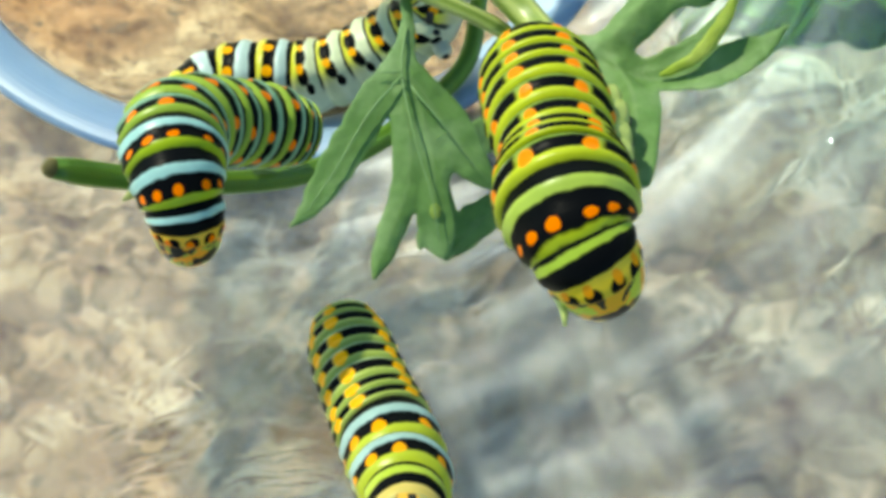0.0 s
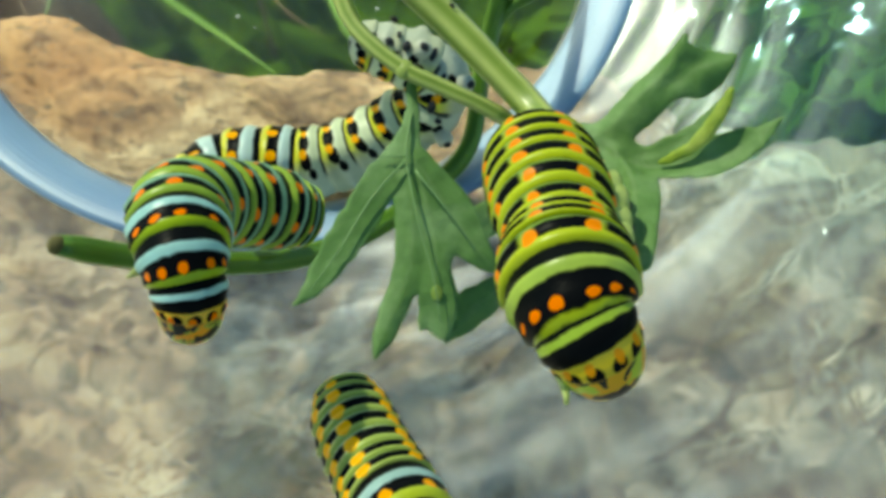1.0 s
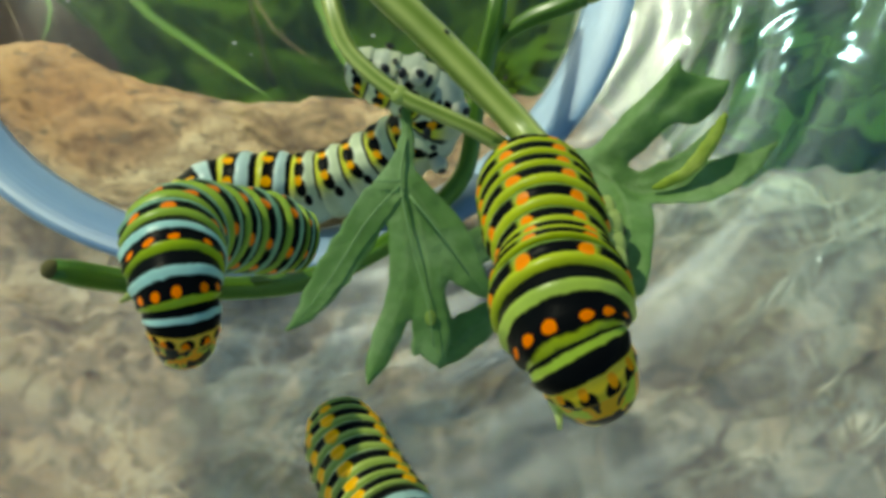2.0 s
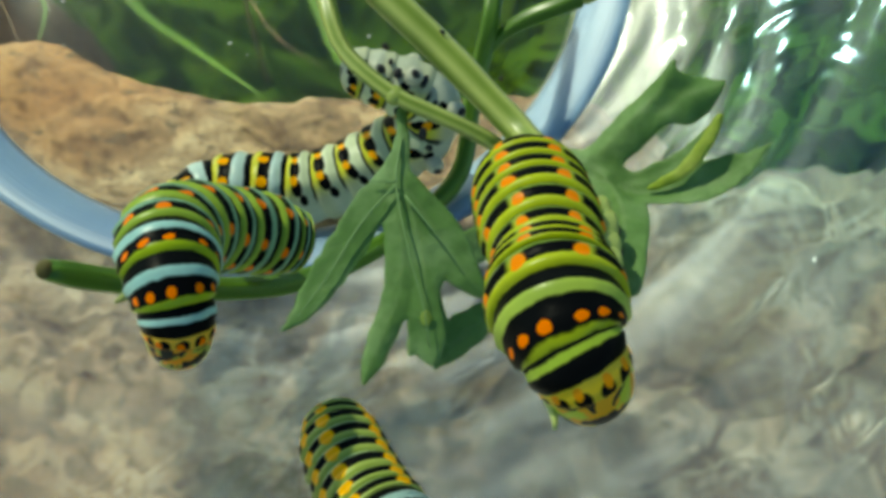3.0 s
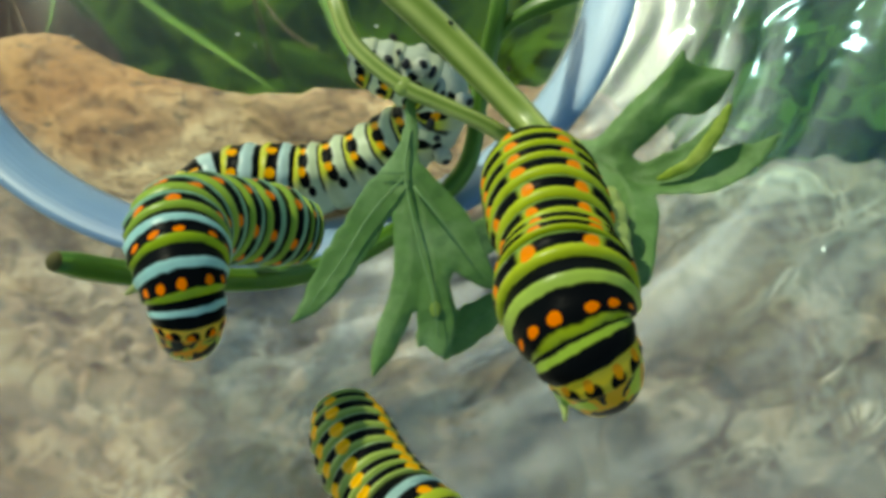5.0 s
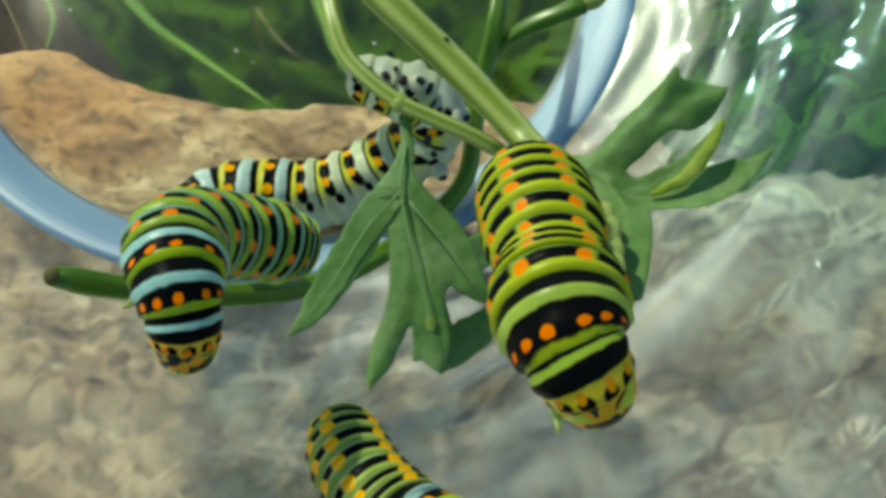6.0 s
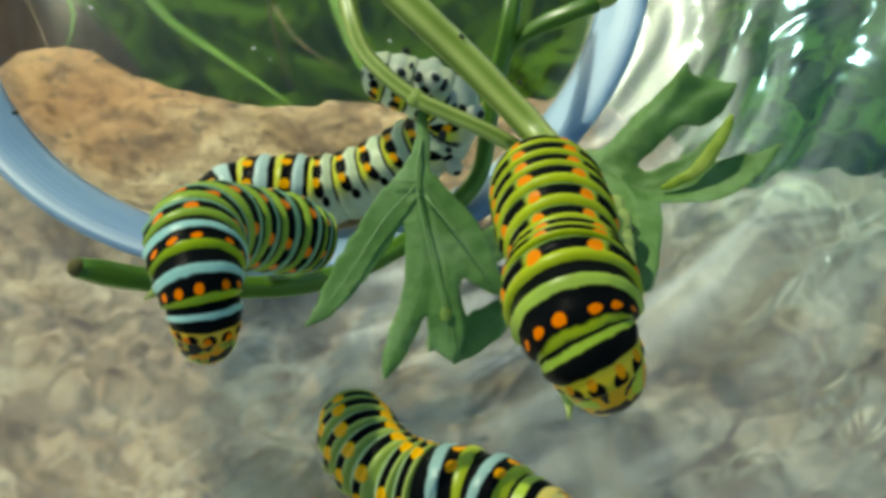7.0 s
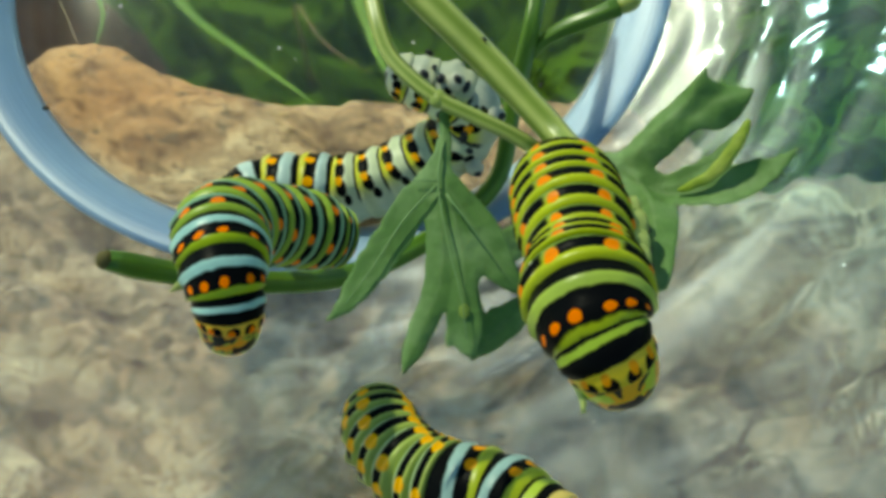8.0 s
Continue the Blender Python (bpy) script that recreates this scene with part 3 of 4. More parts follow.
def make_bowl():
    bm = bmesh.new()
    inner, outer = bowl_profile()
    top = inner[-1][1]
    wide = inner[-1][0]
    rim = [(wide + 1.3, top + 0.4, 0), (wide + 2.4, top, 0), (wide + 3.0, top - 1.2, 0)]
    line = inner + rim + outer[::-1]
    n_in, sides = len(inner), 420
    rings = []
    for i, (r, z, ribs) in enumerate(line):
        ring = []
        for j in range(sides):
            a = 2 * math.pi * j / sides
            c, s = math.cos(a), math.sin(a)
            rr, zz = r, z
            if ribs:
                # ring ribs that wander a little, deeper on the outside
                wander = 1.6 * noise.noise((c * 1.6, s * 1.6, 2.0)) + 0.5 * noise.noise((c * 6, s * 6, r * 0.04))
                slow = 1.6 * noise.noise((c * 1.5, s * 1.5, r * 0.035)) + 1.2 * noise.noise((c * 5.0, s * 5.0, r * 0.05 + 4))
                wave = math.sin((r + wander * 2.5) * 2 * math.pi / 9.5 + slow) + 0.22 * math.sin((r + wander * 4.0) * 2 * math.pi / 5.3 - 2.0 * slow)
                wave *= 0.7 + 1.0 * abs(noise.noise((c * 2.6, s * 2.6, r * 0.07 + 9)))
                q = Vector((c * r * 0.83 - s * r * 0.55, c * r * 0.55 + s * r * 0.83, 9.0 if i < n_in else 40.0))
                bent = q * 0.045 + noise.noise_vector(q * 0.03, noise_basis="PERLIN_NEW") * 1.1
                lump = noise.noise(bent, noise_basis="PERLIN_NEW") + 0.4 * noise.noise(bent * 2.7, noise_basis="PERLIN_NEW")
                facing = 0.30 + 0.70 * smooth(0.1, 0.8, c * 0.95 - s * 0.10) * (0.25 + 1.6 * abs(noise.noise((c * 4, s * 4, r * 0.05))))
                amp = 0.01 + 0.62 * (facing - 0.3) if i < n_in else 0.04 + 0.32 * facing
                amp *= 1 - 0.5 * smooth(64, 92, r)
                push = ribs * (amp * wave + max(0.12, 0.62 - 0.65 * facing) * lump)
                zz += push if i < n_in else -push
            ring.append(Vector((rr * c, rr * s, zz)) * MM)
        rings.append(ring)
    rings = [r for r, (rad, _, _) in zip(rings, line) if rad > 0]
    loft(bm, rings)
    ob = part("glass_bowl", bm, GLASS)
    ob.data.materials.append(BASE_GLASS)
    for p in ob.data.polygons:
        if math.hypot(p.center.x, p.center.y) < 0.0497:
            p.material_index = 1
    ob.location = (BOWL_X * MM, BOWL_Y * MM, 0)
    ob.visible_shadow = False
    tagged(ob, "wide clear ribbed glass bowl standing on the stone slab", "bowl")
    # added shell that stands for the blue sky seen in the base corner
    bm = bmesh.new()
    line = [(49.4, 6.7), (50.2, 7.6), (51.5, 8.7), (53.0, 9.6), (54.6, 10.3), (55.8, 10.6), (57.0, 10.6), (57.0, 9.8), (54.0, 8.8), (51.5, 7.3), (50.0, 6.4)]
    rings = [[Vector((r * math.cos(a), r * math.sin(a), z)) * MM for r, z in line] for a in (2 * math.pi * j / 240 for j in range(240))]
    loft(bm, rings + rings[:1], caps=False)
    bmesh.ops.remove_doubles(bm, verts=bm.verts[:], dist=1e-6)
    part("base_sky_ring", bm, RING, ob, "pale blue glass ring round the base").visible_shadow = False
    return ob


# ---- plants ----
VIEW = Vector((0, -0.37, 0.93))


def blade(lobes, seed, step=0.28, thick=0.16, blend=0.45):
    """A lobed leaf blade: lobes are centre lines (x, y, z, half width); they melt into one thin curved sheet."""
    pts = [Vector(p[:3]) for lobe in lobes for p in lobe]
    mid = sum(pts, Vector()) / len(pts)
    cov = np.array([list(p - mid) for p in pts])
    e = np.linalg.svd(cov)[2]
    ax, ay, up = Vector(e[0]), Vector(e[1]), Vector(e[2])
    if up.dot(VIEW) < 0:
        up, ay = -up, -ay
    if ax.cross(ay).dot(up) < 0:
        ay = -ay
    segs = []
    for k, lobe in enumerate(lobes):
        flat = [((Vector(p[:3]) - mid).dot(ax), (Vector(p[:3]) - mid).dot(ay), (Vector(p[:3]) - mid).dot(up), p[3]) for p in lobe]
        dense = []
        for i in range(len(flat) - 1):
            p0, p1, p2, p3 = flat[max(i - 1, 0)], flat[i], flat[i + 1], flat[min(i + 2, len(flat) - 1)]
            for j in range(6):
                t = j / 6
                dense.append(tuple(0.5 * (2 * b + (c - a) * t + (2 * a - 5 * b + 4 * c - d) * t * t + (3 * b - a - 3 * c + d) * t ** 3)
                                   for a, b, c, d in zip(p0, p1, p2, p3)))
        dense.append(flat[-1])
        segs.append((k, np.array(dense)))
    low = np.array([d[:, :2].min(0) for _, d in segs]).min(0) - 4
    high = np.array([d[:, :2].max(0) for _, d in segs]).max(0) + 4
    nx, ny = int((high[0] - low[0]) / step) + 1, int((high[1] - low[1]) / step) + 1
    gx, gy = np.meshgrid(low[0] + step * np.arange(nx), low[1] + step * np.arange(ny), indexing="ij")
    field, height, weight = None, 0.0, 0.0
    vein, along = np.full(gx.shape, 99.0), np.zeros(gx.shape)
    for k, d in segs:
        best = np.full(gx.shape, 99.0)
        for i in range(len(d) - 1):
            a, b = d[i], d[i + 1]
            ab = b[:2] - a[:2]
            t = np.clip(((gx - a[0]) * ab[0] + (gy - a[1]) * ab[1]) / (ab @ ab + 1e-9), 0, 1)
            dist = np.hypot(gx - a[0] - t * ab[0], gy - a[1] - t * ab[1])
            w = a[3] + (b[3] - a[3]) * t
            best = np.minimum(best, dist - w)
            ww = 1 / (0.3 + dist) ** 3
            height, weight = height + ww * (a[2] + (b[2] - a[2]) * t), weight + ww
            closer = dist / (w + 0.2) < vein
            vein = np.where(closer, dist / (w + 0.2), vein)
            along = np.where(closer, (i + t) / len(d) + k * 0.37, along)
        if field is None:
            field = best
        else:
            h = np.clip(0.5 + 0.5 * (field - best) / blend, 0, 1)
            field = field * (1 - h) + best * h - blend * h * (1 - h)
    height = height / weight
    bm = bmesh.new()
    layer = bm.loops.layers.uv.new("skin")
    keep, mark = {}, {}

    def spot(i, j, f, di, dj):
        """The point of the sheet between grid corner (i, j) and its neighbour, top and underside."""
        key = (i, j, f > 0 and (di, dj))
        if key not in keep:
            a, b = (i, j), (i + di, j + dj)
            x, y, z, v, s = (g[a] * (1 - f) + g[b] * f for g in (gx, gy, height, vein, along))
            ragged = 0.16 * noise.noise((x * 0.9, y * 0.9, seed))
            z += 0.30 * noise.noise((x * 0.28, y * 0.28, seed)) + 0.10 * noise.noise((x * 0.8, y * 0.8, seed + 3)) - 0.35 * min(v, 1.2) ** 2 * 0.6 + 0.07 * math.exp(-(v / 0.12) ** 2)
            p = mid + ax * (x + ragged) + ay * (y + ragged) + up * z
            rim = thick * 0.5 * (0.15 if f > 0 else 1.0)
            keep[key] = (bm.verts.new((p + up * rim) * MM), bm.verts.new((p - up * rim) * MM))
            mark[keep[key][0]] = mark[keep[key][1]] = (s, v)
        return keep[key]

    for i in range(nx - 1):
        for j in range(ny - 1):
            ring, rim = [], []
            square = ((i, j), (i + 1, j), (i + 1, j + 1), (i, j + 1))
            for a, b in zip(square, square[1:] + square[:1]):
                fa, fb = field[a], field[b]
                if fa < 0:
                    ring.append(spot(*a, 0, 0, 0))
                if (fa < 0) != (fb < 0):
                    c, d = (a, b) if a < b else (b, a)
                    t = min(0.98, max(0.02, float(field[c] / (field[c] - field[d]))))
                    ring.append(spot(*c, t, d[0] - c[0], d[1] - c[1]))
                    rim.append(ring[-1])
            if len(ring) < 3:
                continue
            made = [bm.faces.new([v[0] for v in ring]), bm.faces.new([v[1] for v in ring][::-1])]
            if len(rim) == 2:
                try:
                    made.append(bm.faces.new((rim[0][0], rim[0][1], rim[1][1], rim[1][0])))
                except ValueError:
                    pass
            for face in made:
                for loop in face.loops:
                    loop[layer].uv = mark[loop.vert]
    bmesh.ops.recalc_face_normals(bm, faces=bm.faces[:])
    return bm


def make_sprig():
    plant = root("herb_sprig", (0, 0, 0), "green herb sprig with ribbed stems lying across the bowl", "plant")
    part("stem", tube(STEM_MAIN, lambda t: 1.1 + 0.6 * smooth(0.0, 0.5, t), seed=1), STEM, plant, "thick ribbed pale green stem")
    part("side_stem", tube(STEM_SIDE, lambda t: 0.75 + 0.35 * smooth(0.1, 0.6, t), seed=2), STEM, plant)
    node = bmesh.new()
    blob(node, Vector(STEM_SIDE[3]) * MM, (Vector((1, 0, 0)), Vector((0, 1, 0)), UP), (0.0009, 0.0010, 0.0008))
    part("node", node, STEM, plant)
    mark = bmesh.new()
    blob(mark, Vector((0.8, 54.3, 61.8)) * MM, (Vector((0.7, -0.7, 0)), Vector((0.66, 0.66, 0.37)), VIEW), (0.00035, 0.00018, 0.0002), 8)
    part("dark_mark", mark, INK, plant, "small dark mark on the stem")
    leaf = part("leaf", blade(BLADE_A, 1), LEAF, plant, "blue-green lobed leaf hanging from the stem")
    # small pale blob painting a sunlit patch onto the leaf
    sun_patch = bmesh.new()
    blob(sun_patch, Vector((-0.6, 28.9, 55.9)) * MM, (Vector((1, 0, 0)), Vector((0, 0.93, 0.37)), VIEW), (0.0005, 0.0007, 0.00012), 20)
    part("leaf_sun_patch", sun_patch, LEAF_SUNLIT, leaf, "pale yellow-green joint of the leaf lobes")
    for line in VEINS_A:
        part("vein", tube(line, lambda t: 0.05 + 0.07 * smooth(1.0, 0.1, t), sides=8), VEIN, leaf, "pale raised leaf vein")
    for k in range(2):
        part("lobe", blade(BLADE_A_LOW[:2] if k == 0 else BLADE_A_LOW[2:], 2 + k), LEAF, leaf)
    leaf = part("leaf", blade(BLADE_B, 4), LEAF, plant, "blue-green lobed leaf spread beside the stem")
    # yellow blade that paints the sunlit edge of the green lobe
    part("lobe", blade(BLADE_B_HIGH, 5), LEAF_SUNLIT, leaf, "yellow-green sunlit lobe")
    return plant


def make_low_stem():
    stem = tagged(part("cut_stem", tube(STEM_LOW, lambda t: 1.05 + 0.35 * smooth(0, 0.03, t) - 0.2 * t, seed=3), DARK_STEM), "green cut stem with a brown dry end, lying in the bowl", "stem")
    part("twig", tube(TWIG, lambda t: 0.8 + 0.45 * smooth(0.1, 0.6, t) + 0.2 * smooth(0.8, 1, t), seed=4, sides=12), DARK_STEM, stem)
    bud = bmesh.new()
    a, b = Vector(TWIG[-1]), Vector(TWIG[-2])
    way = (a - b).normalized()
    x = way.orthogonal().normalized()
    blob(bud, (a + way * 1.4) * MM, (x, way.cross(x), way), (0.0013, 0.0013, 0.0021), 14)
    part("bud", bud, STEM, stem, "pale green bud at the tip of the twig")
    end = bmesh.new()
    a, b = Vector(STEM_LOW[0]), Vector(STEM_LOW[1])
    way = (a - b).normalized()
    x = way.orthogonal().normalized()
    blob(end, a * MM, (x, way.cross(x), way), (0.0011, 0.0010, 0.0009), 12)
    part("dry_end", end, plain("dry_brown", (0.13, 0.11, 0.03), 0.8), stem, "dry brown cut end")
    return stem


# ---- caterpillars ----
LENGTHS = [2.8, 4.2, 3.6, 3.2, 3.2, 3.2, 3.2, 3.2, 3.2, 3.2, 3.0, 2.4, 2.2]
LENGTHS_RIGHT = [2.15, 3.0, 2.2, 0.9, 1.4, 2.5, 2.6, 2.5, 2.2, 1.9, 1.7, 1.4, 1.1]
LENGTHS_LEFT = [2.7, 2.7, 2.8, 3.0, 4.0, 4.7, 3.8, 4.2, 3.8, 2.0, 1.2]
SIDES = 36


def head_skin(name, lime, orange):
    g = Graph(name)
    uv = g.nodes.new("ShaderNodeUVMap")
    uv.uv_map = "skin"
    sep = g.nodes.new("ShaderNodeSeparateXYZ")
    g.links.new(uv.outputs[0], sep.inputs[0])
    av = g.m("ADD", g.m("ABSOLUTE", sep.outputs[1]), g.m("MULTIPLY", g.m("SUBTRACT", g.noise(500, 2), 0.5), 0.08))
    u = g.m("ADD", sep.outputs[0], g.m("MULTIPLY", g.m("SUBTRACT", g.noise(430, 2), 0.5), 0.25))
    upper = g.m("SUBTRACT", 1.0, g.step(av, 0.42, 0.50))
    blotch = g.step(g.noise(560, 2, warp=0.6), 0.46, 0.51)
    col = g.mix(g.m("MULTIPLY", g.m("MULTIPLY", blotch, upper), g.band(u, 0.35, 0.95, 0.05)), lime, orange)
    bars = g.m("MULTIPLY", g.step(g.noise(760, 1, warp=0.4), 0.52, 0.56), g.m("MULTIPLY", upper, g.band(u, 0.15, 0.92, 0.05)))
    col = g.mix(bars, col, (0.01, 0.01, 0.01))
    g.bump(g.noise(1400, 2), 0.2, 0.0003)
    return g.set(Base_Color=col, Roughness=0.35)


def girth(g):
    """Thickness along the body, 0 at the neck, 1 at the tail."""
    return 0.66 + 0.34 * smooth(0.0, 0.24, g) - 0.06 * smooth(0.4, 0.75, g) - 0.22 * smooth(0.82, 1.0, g)


def back_girth(g):
    """The reared hind part is slimmer."""
    return girth(g) * (1 - 0.11 * smooth(0.62, 0.85, g))


def ring_at(centre, side, dorsal, r):
    pts = []
    for j in range(SIDES):
        a = -math.pi + 2 * math.pi * j / SIDES
        c, s = math.cos(a), math.sin(a)
        k = r * (1.0 if c > -0.2 else 0.90) * (1 + 0.035 * math.exp(-((abs(a) - 1.95) / 0.22) ** 2))
        pts.append((centre + (dorsal * c + side * s) * k) * MM)
    return pts


def segment(at_s, s0, s1, total, radius, last=False, shape=girth):
    """One body ring; at_s gives centre, side, dorsal at a length along the body."""
    bm = bmesh.new()
    us = [-0.32, -0.18, -0.08, -0.02, 0.03, 0.09, 0.17, 0.26, 0.36, 0.46, 0.56, 0.66, 0.75, 0.83, 0.91, 0.97, 1.02, 1.08, 1.18, 1.32]
    if last:
        us = [-0.32, -0.18, -0.08, 0.0, 0.07, 0.15, 0.25, 0.36, 0.48, 0.6, 0.72, 0.83, 0.92, 0.98, 1.0]
    rings = []
    for u in us:
        s = s0 + (s1 - s0) * u
        edge = 2 * u - 1
        r = radius * shape(s / total) * (1.02 - 0.085 * min(2.2, abs(edge) ** 4) + 0.026 * math.cos(4 * math.pi * (u - 0.12)))
        if last and u > 0.1:
            r *= math.sqrt(max(0.015, 1 - ((u - 0.1) / 0.9) ** 2))
        rings.append(ring_at(*at_s(s), r))
    loft(bm, rings, lambda i, j: (us[i], -1 + 2 * j / SIDES))
    return bm


def head_mesh(at_s, radius, size):
    bm = bmesh.new()
    us = [0.0, 0.03, 0.10, 0.2, 0.32, 0.45, 0.58, 0.7, 0.82, 0.92, 1.0]
    rings = []
    for u in us:
        s = -size * 1.1 * (1 - u) + 0.3
        r = radius * 0.62 * math.sqrt(max(0.01, 1 - (1 - u) ** 2.6)) * (1 + 0.05 * smooth(0.75, 1, u))
        rings.append(ring_at(*at_s(s), r))
    loft(bm, rings, lambda i, j: (us[i], -1 + 2 * j / SIDES))
    return bm


def leg_mesh(at_s, s, sign, radius, stub, spread):
    """A pointed true leg, or a stubby proleg."""
    c, side, dorsal = at_s(s)
    bm = bmesh.new()
    way = (side * sign * (spread[sign > 0] if stub else 0.5) - dorsal).normalized()
    start = c + way * radius * 0.55
    run = radius * (0.70 if stub else 0.80)
    x = way.orthogonal().normalized()
    y = way.cross(x)
    prof = [(0, 1.25), (0.3, 1.3), (0.6, 1.15), (0.85, 1.2), (1.0, 0.9), (1.06, 0.3)] if stub else [(0, 0.9), (0.4, 0.75), (0.7, 0.45), (1.0, 0.12)]
    rings = []
    for t, r in prof:
        rings.append([(start + way * run * t + (x * math.cos(a) + y * math.sin(a)) * r * (1.0 + 0.35 * (stub and spread[1] > 1))) * MM for a in (2 * math.pi * k / 10 for k in range(10))])
    loft(bm, rings, lambda i, j: (0.2, 0.9))
    return bm


def spot_mesh(at_s, s, sign, radius, spread):
    c, side, dorsal = at_s(s)
    way = (side * sign * spread[sign > 0] - dorsal).normalized()
    bm = bmesh.new()
    x = way.orthogonal().normalized()
    blob(bm, (c + way * radius * 1.27) * MM, (x, way.cross(x), way), (0.00055, 0.0007, 0.0004), 10)
    return bm


def dress(thing, at_of, lengths, radius, mats, size, fronts=2, spread=(0.6, 0.6), shape=girth, walkers=(5, 6, 7, 8, 11)):
    """Adds head, segments and legs to a caterpillar; at_of(i) gives the shape function for segment i."""
    total = sum(lengths)
    collar, front, rear, face, foot = mats
    made, s = [], 0.0
    head = part("head", head_mesh(at_of(-1), radius, size), face, thing, "small rounded head with black bars")
    for i, run in enumerate(lengths):
        f = at_of(i)
        seg = part("segment", segment(f, s, s + run, total, radius, i == len(lengths) - 1, shape), collar if i == 0 else front if i <= fronts else rear, thing)
        mid = s + run * 0.5
        r = radius * shape(mid / total)
        if i < 3 or i in walkers:
            for sign in (-1, 1):
                part("leg" if i < 3 else "proleg", leg_mesh(f, mid, sign, r * (0.7 if i > 10 else 1), i >= 3, spread), foot, seg)
                if i >= 3:
                    part("leg_spot", spot_mesh(f, mid, sign, r, spread), INK, seg, "black spot")
        made.append(seg)
        s += run
    return head, made


def still_caterpillar(spine, dorsals, radius, mats, label, lengths=LENGTHS, size=1.6, fronts=2, spread=(0.6, 0.6), shape=girth, walkers=(5, 6, 7, 8, 11), spots=()):
    """A caterpillar at rest along a spine from head to tail, with the way its back faces at even steps."""
    dense, run = curve_points(spine, 0)
    scale = (run[-1] - size) / sum(lengths)
    lengths = [v * scale for v in lengths]
    low = min(spine, key=lambda p: p[2])
    at = Vector((low[0], low[1], low[2] - radius))
    thing = root("caterpillar", at * MM, label, "caterpillar", "swallowtail caterpillars in the bowl")
    backs = [Vector(d).normalized() for d in dorsals]

    def at_s(s):
        s = s + size
        t = tangent(dense, run, min(max(s, 0.5), run[-1] - 0.5))
        k = max(0.0, min(0.9999, s / run[-1])) * (len(backs) - 1)
        d = backs[int(k)].lerp(backs[min(int(k) + 1, len(backs) - 1)], k - int(k))
        d = (d - t * d.dot(t)).normalized()
        c = on_curve(dense, run, s)
        if s > run[-1]:
            c = c + t * (s - run[-1])
        if s < 0:
            c = c + t * s
        return c - at, t.cross(d), d

    dress(thing, lambda i: at_s, lengths, radius, mats, size, fronts, spread, shape, walkers)
    total = sum(lengths)
    for s, turn, long, wide in spots:
        c, side, dorsal = at_s(s)
        way = dorsal * math.cos(radians(turn)) + side * math.sin(radians(turn))
        along = way.cross(dorsal.cross(side)).normalized()
        bm = bmesh.new()
        blob(bm, (c + way * radius * shape(s / total) * 1.0) * MM, (along, way.cross(along), way), (long * MM, wide * MM, 0.0003), 12)
        part("belly_spot", bm, INK, thing, "black spot on the grey belly")
    return thing


FOOT_PALE = plain("pale_leg", (0.62, 0.63, 0.48), 0.45)
FOOT_LIME = plain("lime_leg", (0.36, 0.42, 0.10), 0.45)
RIGHT_MATS = (skin("yellow_collar_skin", (0.86, 0.60, 0.02), (0.42, 0.56, 0.05), (0.46, 0.50, 0.08), cuts=(0.45, 0.82, 0.94), run=3.6, dot=0.5, dot_u=0.28, rows=(0.10, 0.27, 0.44), orange=(0.95, 0.36, 0.01), flecks=True),
              skin("lime_banded_skin", (0.52, 0.58, 0.01), (0.45, 0.57, 0.08), (0.46, 0.50, 0.08), cuts=(0.08, 0.47, 0.66), run=11.0, dot=0.66, dot_u=0.18, rows=(0.10, 0.24, 0.40)),
              skin("lime_dashed_skin", (0.54, 0.59, 0.015), (0.24, 0.36, 0.06), (0.46, 0.52, 0.12), cuts=(0.30, 0.64, 0.91), run=2.8, dot=0.62, dot_u=0.38, rows=(0.15, 0.42, 0.62), broken=1.0, seam=0.8, orange=(1.0, 0.27, 0.004), reach=0.62),
              head_skin("yellow_head", (0.66, 0.72, 0.05), (0.95, 0.46, 0.01)), plain("pale_lime_leg", (0.50, 0.58, 0.16), 0.4))
LEFT_MATS = (skin("orange_collar_skin", (0.86, 0.50, 0.03), (0.42, 0.68, 0.66), (0.44, 0.48, 0.20), cuts=(0.34, 0.64, 0.80), run=3.8, dot=0.55, dot_u=0.10, rows=(0.10, 0.30, 0.46), flecks=True),
             skin("blue_banded_skin", (0.42, 0.54, 0.01), (0.42, 0.70, 0.68), (0.42, 0.48, 0.20), cuts=(0.17, 0.50, 0.67), run=6.0, dot=0.60, dot_u=0.27, rows=(0.11, 0.27, 0.43)),
             skin("green_banded_skin", (0.36, 0.50, 0.05), (0.24, 0.43, 0.28), (0.44, 0.46, 0.20), cuts=(0.21, 0.53, 0.74), run=4.2, dot=0.72, dot_u=0.33, rows=(0.16, 0.40, 0.60), broken=0.35, reach=0.64),
             head_skin("orange_head", (0.42, 0.46, 0.06), (0.92, 0.36, 0.01)), FOOT_LIME)
PALE_BELLY = (0.58, 0.60, 0.48)
